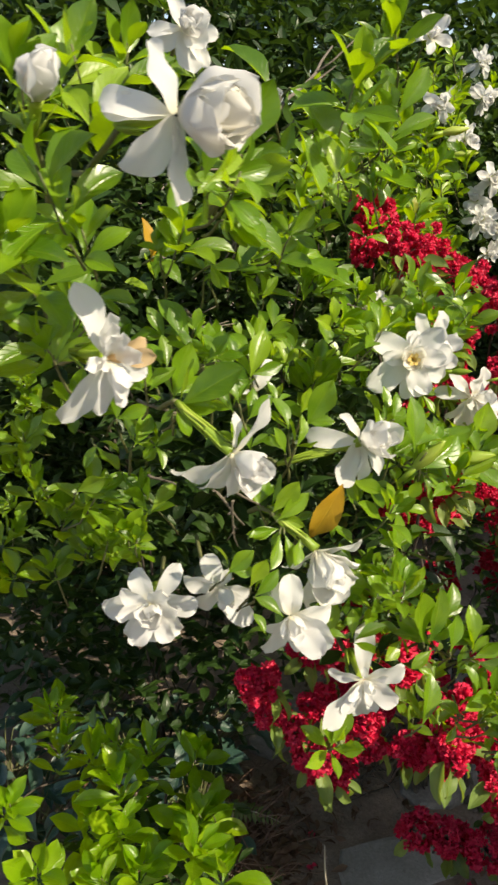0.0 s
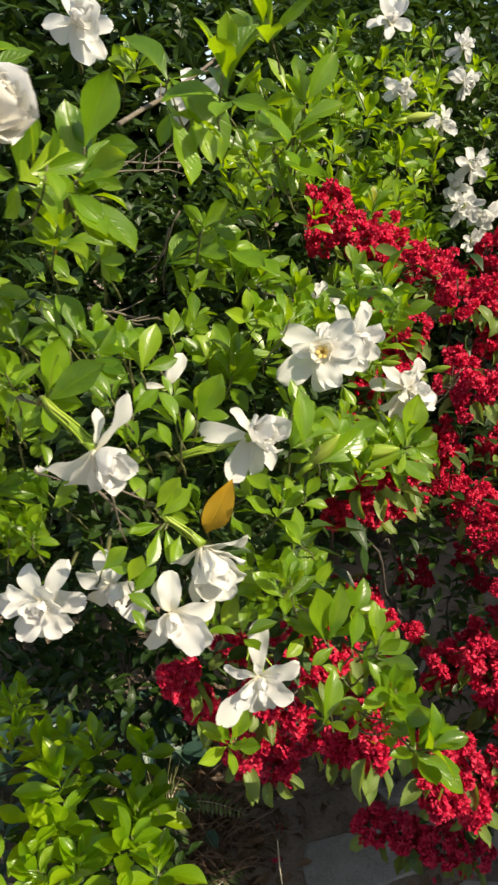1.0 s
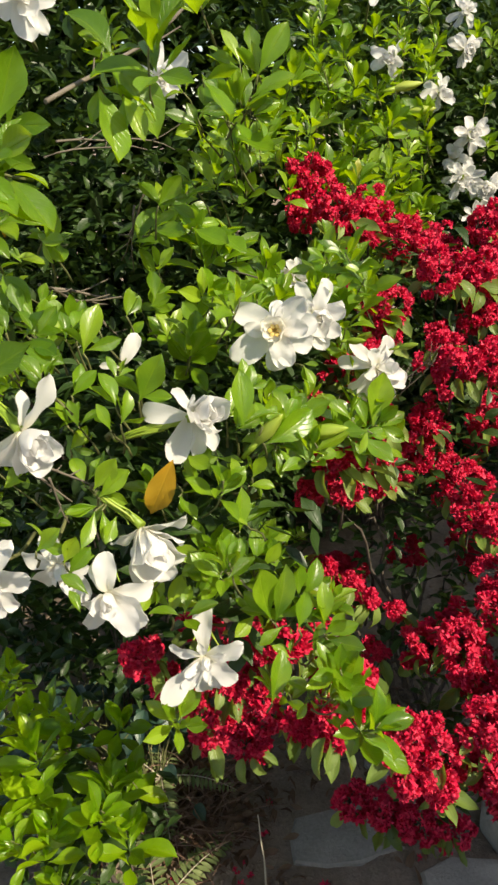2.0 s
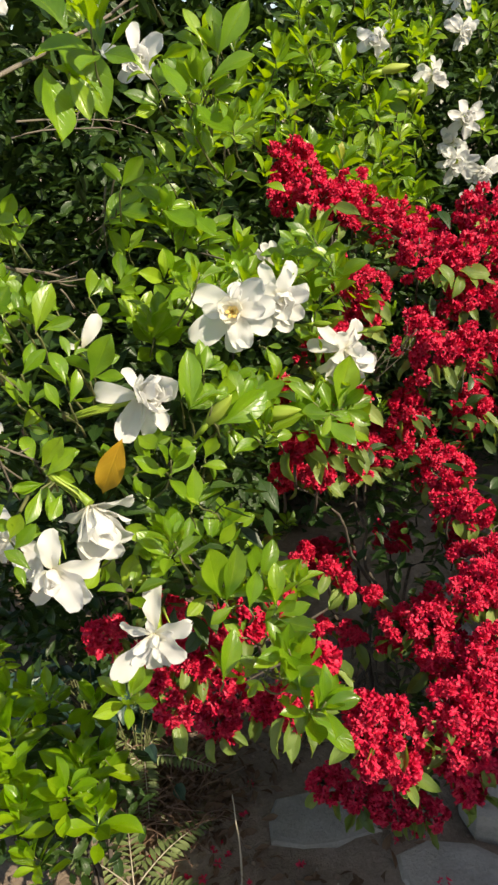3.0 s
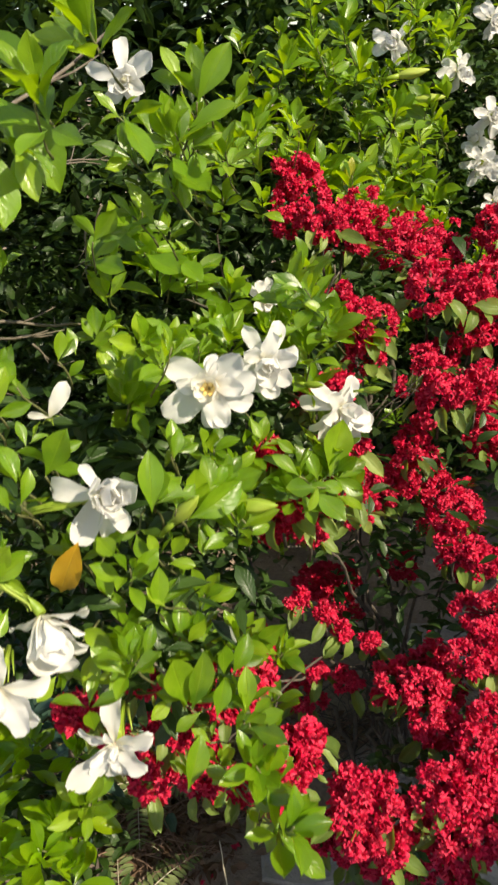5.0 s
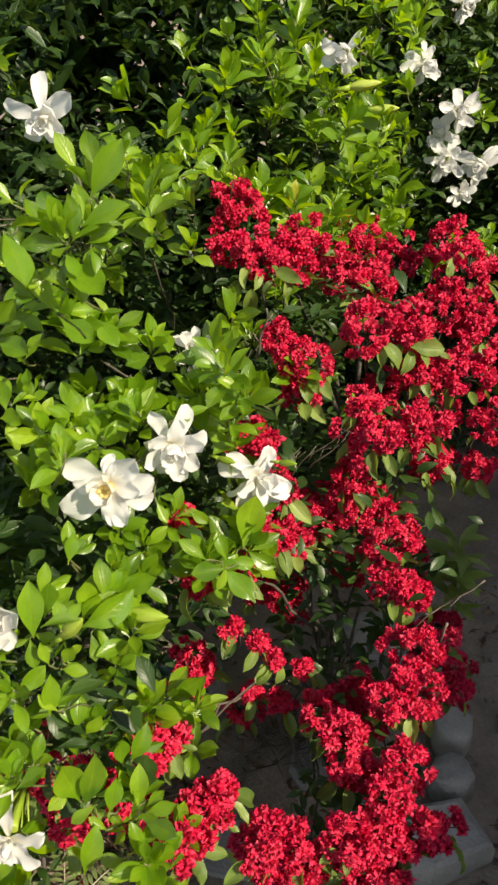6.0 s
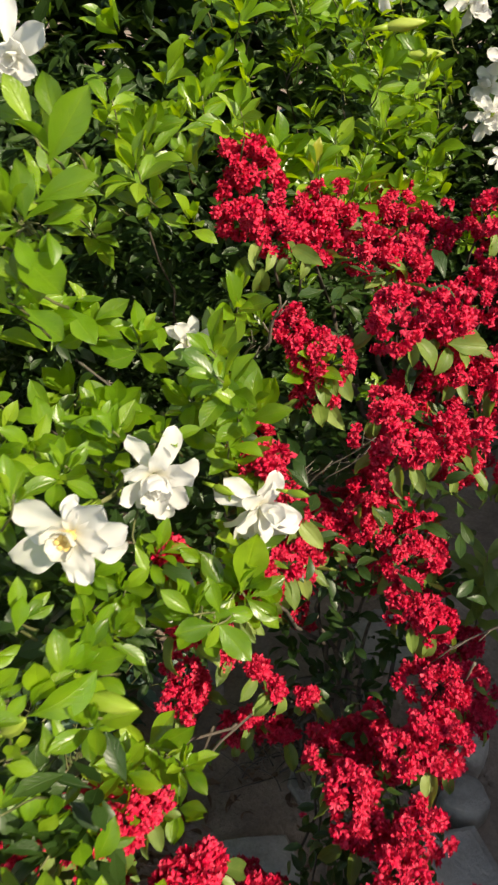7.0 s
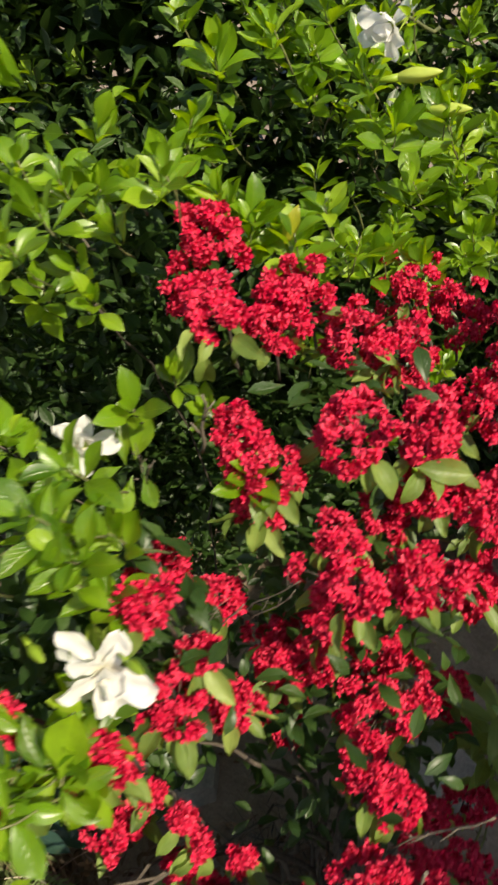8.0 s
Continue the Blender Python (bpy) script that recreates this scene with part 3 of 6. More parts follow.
def build_ground():
    xs = [-900, -200, -40, -8, -4, -2.4] + [-1.6 + 0.03 * i for i in range(110)] + [2.2, 3, 5, 9, 40, 200, 900]
    ys = [-900, -200, -40, -8, -3, -1, -0.4] + [0.0 + 0.03 * i for i in range(85)] + [2.8, 3.4, 4.5, 7, 12, 40, 200, 900]
    vs = [(x, y, ground_height(x, y)) for y in ys for x in xs]
    n = len(xs)
    fs = [(j * n + i, j * n + i + 1, (j + 1) * n + i + 1, (j + 1) * n + i) for j in range(len(ys) - 1) for i in range(n - 1)]
    ob = new("ground", mesh_of("ground", vs, fs, None, SOIL))
    tagged(ob, "dark brown garden soil with small crumbs and litter", "ground", kind="structure")


build_ground()


def shade_wall(x, y0, y1, thick, tall):
    """An unseen plain plastered wall with a coping, added sunward to shade the ground."""
    ob = thing("shade_wall_east", x, (y0 + y1) / 2, 0, "unseen plastered wall with a coping, added to shade the soil", "wall", kind="structure")
    for name, w, lo, hi in (("wall_body", thick, -0.05, tall - 0.05), ("coping", thick + 0.06, tall - 0.05, tall)):
        bm = bmesh.new()
        bmesh.ops.create_cube(bm, size=1, matrix=Matrix.Translation((0, 0, (lo + hi) / 2)) @ Matrix.Diagonal((w, y1 - y0, hi - lo, 1)))
        bmesh.ops.bevel(bm, geom=bm.edges[:], offset=0.008, segments=2, affect="EDGES")
        part(name, bm, PLASTER, ob)


shade_wall(1.9, -4.0, 4.0, 0.2, 1.87)


STONES = []


def flagstone(x, y, z, wide, deep, tall, rz, label, seed, tilt=0.0, round_by=0.2, name="flagstone"):
    """An irregular flat stone with chipped, softened edges."""
    STONES.append((x, y))
    r = random.Random(seed)
    bm = bmesh.new()
    n = 14 if round_by > 0.5 else 9
    outline = []
    for k in range(n):
        a = 6.2832 * k / n + r.uniform(-0.1, 0.1)
        c, s = math.cos(a), math.sin(a)
        q = 1 / max(abs(c), abs(s)) ** (1 - round_by) * r.uniform(0.84, 1.06)
        outline.append(Vector((c * q * wide / 2, s * q * deep / 2, 0)))
    rings = []
    for f, h in ((0.93, 0.0), (1.0, 0.3), (1.0, 0.72), (0.95, 0.93), (0.8, 1.0), (0.4, 1.02)):
        rings.append([bm.verts.new((p.x * f, p.y * f, h * tall + r.uniform(-0.03, 0.03) * tall)) for p in outline])
    for lo, hi in zip(rings, rings[1:]):
        for k in range(n):
            bm.faces.new((lo[k], lo[(k + 1) % n], hi[(k + 1) % n], hi[k])).smooth = round_by > 0.5
    bm.faces.new(rings[-1]).smooth = round_by > 0.5
    bm.faces.new(rings[0][::-1])
    data = bpy.data.meshes.new(name)
    bm.to_mesh(data)
    bm.free()
    data.materials.append(STONE)
    ob = new(name, data)
    ob.matrix_world = pose(x, y, z - 0.012, tilt, 0, rz)
    return tagged(ob, label, "stone", "garden stones")


flagstone(0.228, 0.948, 0.004, 0.19, 0.115, 0.020, 20, "flat grey flagstone sunk in the soil", 1)
flagstone(0.455, 0.85, 0.0, 0.22, 0.13, 0.026, -8, "flat blue-grey slab edging the bed", 2)
flagstone(0.54, 0.985, 0.0, 0.17, 0.13, 0.07, 25, "thick block of grey edging stone", 3)
flagstone(0.578, 1.108, 0.0, 0.085, 0.08, 0.075, 10, "rounded pale garden stone", 4, 0, 0.8, "round_stone")
flagstone(0.590, 1.205, 0.0, 0.085, 0.08, 0.08, 60, "rounded pale garden stone", 5, 0, 0.8, "round_stone")
flagstone(0.36, 1.14, 0.0, 0.17, 0.12, 0.03, 40, "flat grey flagstone sunk in the soil", 6)
flagstone(0.47, 1.46, 0.0, 0.22, 0.16, 0.04, 5, "flat grey flagstone sunk in the soil", 7)
flagstone(0.05, 1.28, 0.0, 0.16, 0.13, 0.06, 35, "flat grey flagstone sunk in the soil", 8)


# ------------------------------------------------------------- the shrubs
front_ob = thing("gardenia_shrub", -0.16, 1.22, 0.0, "glossy green gardenia shrub in full white bloom", "shrub", "gardenia hedge")
front = Shrub(front_ob, front_ob.location, GARDENIA_LEAF, GREEN_TWIG, (0.08, 0.3, 0.95), FULL, "", 11)
middle_ob = thing("gardenia_shrub", 0.05, 1.45, 0.0, "leafy gardenia shrub with glossy leaves and dark gaps", "shrub", "gardenia hedge")
middle = Shrub(middle_ob, middle_ob.location, GARDENIA_LEAF, GREEN_TWIG, (0.1, 0.75, 1.0), BROAD, "", 12)
back_ob = thing("gardenia_shrub", 0.42, 2.05, 0.0, "far gardenia shrub with bright leaves and clusters of white flowers", "shrub", "gardenia hedge")
back = Shrub(back_ob, back_ob.location, GARDENIA_LEAF, GREEN_TWIG, (0.3, 1.2, 1.1), BROAD, "", 13)
low_ob = thing("small_shrub", -0.13, 0.80, 0.0, "low bright green small-leaved shrub in a sunny spot", "shrub")
low = Shrub(low_ob, low_ob.location, LOW_LEAF, GREEN_TWIG, (-0.1, 0.5, 0.5), FULL, "", 14)
red_ob = thing("red_flowering_shrub", 0.36, 1.12, 0.0, "spreading shrub with dense crinkled red flower heads", "shrub")
red = Shrub(red_ob, red_ob.location, MYRTLE_LEAF, BARK, (0.35, 0.6, 0.8), OVATE, "", 15)

# white flowers of the near shrub
gardenia(front, -0.034, 0.395, 1.122, (0.80, -0.55, 0.08), [(-0.5, 1, 0.0, 34, "o"), (-1, 0.3, 0.2, 39, "s"), (-0.95, 0.15, 0.0, 36, "s"), (-0.55, -1, 0.25, 38, "o"), (-0.05, -1, 0.3, 43, "s"), (0.3, -1, 0.15, 31, "s")], [(6, 40, 46, "i"), (5, 37, 62, "i"), (4, 32, 76, "i")], heart=CREAM_PETAL)
white_flower(front, -0.112, 0.445, 1.142, (0.2, -0.5, 0.4), 0.062, "half", 2)
gardenia(front, -0.056, 0.745, 1.210, (0.3, -0.8, 0.1), [(-1, 0.1, 0.1, 32, "s"), (-0.8, -0.5, 0.1, 30, "o"), (0.1, -1, 0.2, 38, "o"), (0.6, -0.8, 0.2, 36, "s"), (1, -0.2, 0.1, 30, "o"), (-0.3, 1, 0.0, 30, "o")], [(5, 28, 45, "i"), (4, 25, 65, "i"), (3, 19, 78, "i")])
gardenia(front, -0.080, 0.422, 0.997, (0.6, -0.75, 0.1), [(-0.25, 1, 0.1, 45, "s"), (0.1, 0.9, 0.3, 30, "s"), (-0.6, -1, 0.2, 47, "s"), (-0.05, -1, 0.3, 33, "s"), (0.35, -0.8, 0.4, 29, "s"), (0.3, 0.5, 0.6, 24, "o"), (1, 0.1, 0.3, 29, "t"), (0.9, 0.35, 0.2, 25, "t"), (0.9, -0.3, 0.3, 25, "o")], [(4, 20, 40, "s"), (4, 17, 62, "o")], "fading white flower with a tan heart")
gardenia(front, 0.155, 0.710, 0.926, (-0.05, -0.95, 0.2), [(-0.8, 0.6, 0.2, 44, "o"), (-0.9, -0.5, 0.3, 50, "o"), (-0.1, -1, 0.3, 42, "s"), (0.35, -0.9, 0.3, 37, "o"), (0.9, -0.4, 0.2, 41, "o"), (1, 0.2, 0.2, 39, "o"), (0.6, 0.8, 0.0, 41, "o"), (0.05, 0.8, 0.1, 27, "s")], [(4, 31, 21, "o"), (4, 22, 40, "i"), (4, 14, 46, "i")], "wide open white flower with yellow stamens", True, True, CREAM_PETAL)
gardenia(front, 0.190, 0.790, 0.920, (0.3, -0.9, 0.05), [(-0.4, 1, 0.0, 39, "s"), (0.6, 0.9, 0.0, 41, "s"), (0.9, 0.2, 0.1, 35, "o"), (0.8, -0.6, 0.2, 35, "o"), (0.2, -1, 0.2, 37, "o"), (-0.7, -0.2, 0.2, 29, "o")], [(6, 30, 26, "o"), (5, 26, 46, "i"), (3, 20, 66, "i")])
gardenia(front, 0.261, 0.857, 0.845, (0.65, -0.72, 0.1), [(-0.75, 0.8, 0.0, 41, "s"), (-1, 0.25, 0.2, 44, "s"), (-0.7, -0.7, 0.3, 39, "s"), (-0.3, -1, 0.3, 46, "o"), (0.35, -1, 0.2, 50, "o"), (0.9, -0.45, 0.1, 44, "o"), (0.4, 0.9, 0.0, 37, "o")], [(5, 33, 38, "o"), (3, 26, 62, "i")])
gardenia(front, 0.092, 0.588, 0.887, (0.55, -0.65, 0.40), [(-1, 0.12, 0.1, 46, "s"), (-0.35, 0.9, 0.0, 28, "s"), (-0.5, -0.85, 0.3, 41, "o"), (0.25, -1, 0.3, 37, "s"), (0.75, -0.65, 0.3, 34, "s")], [(5, 32, 42, "i"), (4, 28, 60, "i"), (3, 21, 74, "i")], neck=(0.024, 0.596, 0.864))
gardenia(front, 0.097, 0.532, 0.695, (0.15, -0.9, 0.1), [(-0.1, 1, -0.1, 49, "s"), (0.9, 0.3, 0.2, 35, "o"), (-0.95, 0.2, 0.1, 31, "s"), (-0.8, -0.75, 0.3, 53, "s"), (-0.55, -0.9, 0.2, 34, "s"), (-0.05, -1, 0.4, 38, "s"), (0.3, -0.9, 0.3, 32, "s"), (0.7, -0.4, 0.4, 33, "o")], [(4, 19, 51, "s"), (3, 15, 75, "i")], "star-shaped white flower opened flat")
gardenia(front, 0.005, 0.713, 0.892, (0.3, -0.7, 0.3), [(0.6, 0.9, 0.1, 37, "s"), (0.3, 0.9, -0.2, 22, "s"), (-0.9, 0.2, 0.1, 20, "s")], [], "half-hidden white flower", False)
gardenia(front, -0.010, 0.488, 0.914, (0.7, -0.6, -0.35), [(0.75, 0.85, 0.0, 47, "s"), (0.15, 1, -0.1, 28, "s"), (-0.95, -0.75, 0.2, 49, "o"), (-0.4, -1, 0.3, 37, "o"), (0.1, -1, 0.4, 31, "o"), (0.6, -0.8, 0.4, 35, "o"), (0.85, -0.5, 0.3, 31, "o")], [(4, 27, 42, "i"), (3, 21, 62, "i")], neck=(-0.051, 0.513, 0.944))
gardenia(front, -0.078, 0.530, 0.768, (0.05, -0.98, 0.05), [(-0.5, 1, 0.0, 33, "o"), (0.7, 0.9, 0.0, 41, "s"), (-1, 0.05, 0.1, 40, "o"), (1, 0.1, 0.1, 37, "o"), (-0.5, -0.9, 0.2, 35, "o"), (0.1, -1, 0.2, 33, "o"), (0.7, -0.7, 0.2, 35, "o")], [(6, 29, 28, "o"), (5, 23, 51, "i"), (4, 16, 77, "i")], "full white flower with a creamy heart")
gardenia(front, -0.024, 0.552, 0.770, (0.3, -0.85, -0.1), [(-0.35, 1, 0.0, 31, "o"), (-0.9, 0.2, 0.1, 31, "o"), (-0.6, -0.7, 0.2, 32, "o"), (0.6, -0.8, 0.2, 39, "o"), (0.3, 0.6, 0.2, 21, "s"), (0.9, -0.2, 0.2, 26, "o")], [(3, 22, 62, "i")])
gardenia(front, 0.054, 0.537, 0.813, (0.35, -0.6, -0.7), [(1, 0.15, 0.1, 36, "o"), (0.9, -0.25, 0.0, 35, "o"), (-0.85, -0.55, 0.1, 31, "o"), (0.5, -0.9, 0.3, 49, "o"), (0.1, -1, 0.2, 51, "o"), (-0.25, -1, 0.3, 46, "i"), (0.75, -0.75, 0.3, 43, "o"), (0.25, -1, 0.5, 41, "i"), (0.45, -0.8, 0.6, 36, "i")], [(4, 28, 59, "i")], neck=(0.020, 0.542, 0.842))
gardenia(front, 0.032, 0.496, 0.780, (0.15, -0.85, -0.15), [(0.0, 1, 0.1, 32, "o"), (-0.35, 0.8, -0.1, 27, "o"), (0.65, -0.85, 0.3, 38, "o"), (0.35, -1, 0.2, 34, "o"), (1, -0.1, 0.0, 37, "o"), (0.9, -0.45, 0.15, 38, "o"), (-0.75, -0.7, 0.2, 28, "s"), (-0.45, -1, 0.1, 40, "s")], [(3, 21, 40, "i"), (2, 16, 60, "i")])
gardenia(middle, 0.005, 1.060, 1.162, (0.2, -0.9, -0.1), [(-0.1, 1, -0.1, 50, "s"), (-1, 0.3, 0.1, 47, "s"), (0.85, 0.5, 0.1, 46, "o"), (0.5, -0.9, 0.3, 32, "o"), (-0.5, -0.8, 0.2, 36, "o")], [(5, 28, 36, "i"), (3, 20, 60, "i")])
white_flower(middle, 0.172, 1.000, 0.922, (0.45, -0.6, 0.45), 0.052, "hang", 17, "white flower half hidden among leaves", False)
flower_bud(front, 0.140, 0.604, 0.856, (0.6, -0.2, 0.75), 0.038)
flower_bud(front, 0.178, 0.640, 0.850, (0.95, -0.2, 0.2), 0.042)
flower_bud(front, 0.103, 0.740, 0.838, (0.3, -0.5, 0.6), 0.030)
flower_bud(front, 0.226, 0.83, 0.882, (0.8, -0.5, 0.15), 0.024)
flower_bud(front, 0.285, 0.85, 0.868, (0.8, -0.5, 0.3), 0.024)

# white flowers of the far shrub
flower_bud(back, 0.355, 1.443, 1.115, (0.95, -0.1, 0.08), 0.050)
flower_bud(back, 0.328, 1.406, 1.150, (0.95, -0.08, 0.16), 0.048)
white_flower(back, 0.318, 1.384, 1.195, (-0.3, -0.7, -0.2), 0.056, "hang", 21)
white_flower(back, 0.294, 1.372, 1.297, (0.1, -0.8, 0.2), 0.063, "hang", 22)
white_flower(back, 0.539, 1.940, 1.320, (0.2, -0.8, 0.0), 0.065, "cup", 23)
white_flower(back, 0.531, 1.885, 1.240, (0.3, -0.8, -0.1), 0.070, "shaggy", 24)
white_flower(back, 0.452, 1.707, 1.150, (0.5, -0.7, 0.0), 0.070, "shaggy", 25)
white_flower(back, 0.526, 1.745, 1.072, (0.2, -0.8, 0.1), 0.079, "shaggy", 26)
white_flower(back, 0.511, 1.734, 0.987, (-0.1, -0.8, -0.1), 0.081, "cup", 27)
white_flower(back, 0.590, 1.850, 0.957, (-0.2, -0.8, -0.1), 0.083, "shaggy", 28)
white_flower(back, 0.500, 1.770, 1.030, (-0.4, -0.6, 0.2), 0.063, "hang", 29)
white_flower(back, 0.560, 1.820, 0.905, (0.2, -0.7, 0.1), 0.054, "hang", 30)

# shoots of the near shrub

front.shoot(0.162, 0.613, 0.595, 0.029, (0.2, -0.42, 0.8), loose=0.3)
front.shoot(-0.121, 0.595, 0.796, 0.024, (0.2, -0.42, 0.8), loose=0.3)
front.shoot(-0.093, 0.573, 0.808, 0.024, (0.2, -0.42, 0.8), loose=0.3)
front.shoot(0.036, 0.646, 0.804, 0.028, (0.2, -0.42, 0.8), loose=0.3)
front.shoot(0.209, 0.529, 0.687, 0.031, (0.2, -0.42, 0.8), loose=0.3)
front.shoot(-0.031, 0.696, 0.946, 0.036, (0.2, -0.42, 0.8), loose=0.3)
front.shoot(-0.070, 0.496, 0.972, 0.028, (0.2, -0.42, 0.8), loose=0.3)
front.shoot(-0.045, 0.587, 1.066, 0.039, (0.2, -0.42, 0.8), loose=0.3)
front.shoot(0.124, 0.758, 1.135, 0.032, (0.2, -0.42, 0.8), loose=0.3)
front.shoot(0.242, 0.505, 0.656, 0.040, (0.2, -0.42, 0.8), loose=0.3)
front.shoot(0.131, 0.834, 0.938, 0.035, (0.2, -0.42, 0.8), loose=0.3)
front.shoot(0.148, 0.746, 0.849, 0.033, (0.2, -0.42, 0.8), loose=0.3)
front.shoot(0.137, 0.706, 0.711, 0.035, (0.2, -0.42, 0.8), loose=0.3)
front.shoot(0.166, 0.710, 0.668, 0.037, (0.2, -0.42, 0.8), loose=0.3)
front.shoot(0.195, 0.737, 0.553, 0.041, (0.2, -0.42, 0.8), loose=0.3)
front.shoot(0.271, 0.805, 0.790, 0.036, (0.2, -0.42, 0.8), loose=0.3)
front.shoot(0.169, 0.666, 0.850, 0.032, (0.2, -0.42, 0.8), loose=0.3)
front.shoot(0.118, 0.558, 0.847, 0.029, (0.2, -0.42, 0.8), loose=0.3)
front.shoot(0.164, 0.711, 0.628, 0.044, (0.2, -0.42, 0.8), loose=0.3)
front.shoot(0.218, 0.763, 0.809, 0.040, (0.2, -0.42, 0.8), loose=0.3)
front.shoot(0.190, 0.628, 0.851, 0.034, (0.2, -0.42, 0.8), loose=0.3)
front.shoot(0.148, 0.819, 0.942, 0.032, (0.2, -0.42, 0.8), loose=0.3)
front.shoot(0.194, 0.806, 0.951, 0.030, (0.2, -0.42, 0.8), loose=0.3)
front.shoot(0.110, 0.766, 0.954, 0.030, (0.2, -0.42, 0.8), loose=0.3)
front.shoot(0.177, 0.721, 0.824, 0.032, (0.2, -0.42, 0.8), loose=0.3)
front.shoot(0.138, 0.757, 0.948, 0.031, (0.2, -0.42, 0.8), loose=0.3)
front.shoot(0.254, 0.827, 0.817, 0.038, (0.2, -0.42, 0.8), loose=0.3)
front.shoot(0.153, 0.708, 0.838, 0.033, (0.2, -0.42, 0.8), loose=0.3)
front.shoot(0.171, 0.766, 0.598, 0.052, (0.2, -0.42, 0.8), loose=0.3)
front.shoot(0.078, 0.510, 0.652, 0.033, (0.2, -0.42, 0.8), loose=0.3)
front.shoot(-0.088, 0.450, 1.140, 0.046, (0.1, -0.3, 0.9), loose=0.3)
front.shoot(-0.112, 0.415, 1.106, 0.048, (-0.2, -0.3, 0.7), loose=0.3)
front.shoot(-0.119, 0.402, 1.074, 0.044, (0.5, -0.3, 0.5), loose=0.3)
front.shoot(-0.130, 0.479, 1.163, 0.046, (0.2, -0.42, 0.8), loose=0.3)
front.shoot(-0.103, 0.504, 1.172, 0.041, (0.2, -0.42, 0.8), loose=0.3)
front.shoot(-0.000, 0.420, 1.098, 0.037, (0.6, -0.3, 0.4), loose=0.3)
front.shoot(0.123, 0.624, 0.728, 0.031, (0.2, -0.42, 0.8), loose=0.3)
front.shoot(0.099, 0.592, 0.766, 0.029, (0.2, -0.42, 0.8), loose=0.3)
front.shoot(0.167, 0.764, 0.818, 0.033, (0.2, -0.42, 0.8), loose=0.3)
front.shoot(-0.152, 0.716, 0.957, 0.033, (0.2, -0.42, 0.8), loose=0.3)
front.shoot(-0.167, 0.728, 0.997, 0.033, (0.2, -0.42, 0.8), loose=0.3)
front.shoot(-0.155, 0.672, 0.975, 0.036, mates=1, way=(0.3, -0.3, 0.9))
front.shoot(-0.123, 0.595, 0.847, 0.036, mates=1, way=(0.3, -0.3, 0.9))
front.shoot(0.083, 0.517, 0.764, 0.032, mates=1, way=(0.3, -0.3, 0.9))
front.shoot(0.076, 0.748, 0.921, 0.037, mates=1, way=(0.3, -0.3, 0.9))
front.shoot(0.128, 0.698, 0.969, 0.034, mates=1, way=(0.3, -0.3, 0.9))
front.shoot(0.102, 0.800, 0.910, 0.034, mates=1, way=(0.3, -0.3, 0.9))
front.shoot(0.122, 0.522, 0.799, 0.029, mates=0, way=(0.22, 0.1, 0.95))
front.shoot(0.242, 0.861, 0.848, 0.028, mates=0, way=(0.22, 0.1, 0.95))
front.shoot(0.188, 0.805, 0.832, 0.032, mates=0, way=(0.22, 0.1, 0.95))
front.shoot(0.168, 0.818, 0.516, 0.035, mates=0, way=(0.22, 0.1, 0.95))
front.shoot(0.210, 0.647, 0.560, 0.034, mates=0, way=(0.22, 0.1, 0.95))
front.shoot(0.212, 0.750, 0.611, 0.033, mates=0, way=(0.22, 0.1, 0.95))
front.shoot(0.080, 0.600, 1.170, 0.046, mates=0)
front.shoot(-0.128, 0.450, 1.009, 0.036, mates=0)
front.shoot(-0.076, 0.550, 1.179, 0.040, mates=0)
front.shoot(-0.133, 0.450, 1.055, 0.040, mates=0)
front.shoot(-0.107, 0.500, 1.071, 0.040, mates=0)
front.shoot(0.104, 0.620, 1.205, 0.040, mates=0)
front.shoot(-0.202, 0.643, 0.879, 0.034, (0.25, -0.4, 0.75), loose=0.4)
front.shoot(-0.197, 0.648, 0.833, 0.034, (0.25, -0.4, 0.75), loose=0.4)
front.shoot(-0.166, 0.637, 0.804, 0.034, (0.25, -0.4, 0.75), loose=0.4)
front.shoot(-0.219, 0.650, 0.781, 0.034, (0.25, -0.4, 0.75), loose=0.4)
front.shoot(-0.131, 0.624, 0.827, 0.034, (0.25, -0.4, 0.75), loose=0.4)
front.shoot(-0.187, 0.639, 0.751, 0.034, (0.25, -0.4, 0.75), loose=0.4)
front.shoot(-0.145, 0.627, 0.775, 0.034, (0.25, -0.4, 0.75), loose=0.4)
front.shoot(-0.105, 0.595, 0.805, 0.034, (0.25, -0.4, 0.75), loose=0.4)
front.shoot(-0.230, 0.653, 0.731, 0.034, (0.25, -0.4, 0.75), loose=0.4)
front.shoot(-0.093, 0.608, 0.839, 0.034, (0.25, -0.4, 0.75), loose=0.4)
front.shoot(-0.152, 0.634, 0.913, 0.034, (0.25, -0.4, 0.75), loose=0.4)

# single leaves of the near shrub that stand clear of the rest
front.single(-0.066, 0.531, 0.948, -0.023, -0.007, 0.026)
front.single(-0.055, 0.533, 0.940, 0.008, 0.014, 0.038)
front.single(-0.049, 0.512, 0.941, 0.041, -0.005, 0.028)
front.single(-0.051, 0.511, 0.939, 0.007, -0.011, -0.018)
front.single(-0.007, 0.532, 0.936, -0.008, -0.002, 0.023)
front.single(-0.026, 0.572, 0.958, 0.023, -0.018, -0.007)
front.single(-0.035, 0.610, 0.946, 0.015, 0.009, 0.025)
front.single(-0.040, 0.630, 0.942, 0.004, 0.011, 0.031)
front.single(-0.051, 0.655, 0.952, -0.021, 0.004, 0.043)
front.single(-0.058, 0.646, 0.959, -0.009, 0.010, 0.026)
front.single(-0.049, 0.669, 0.963, 0.005, 0.006, 0.017)
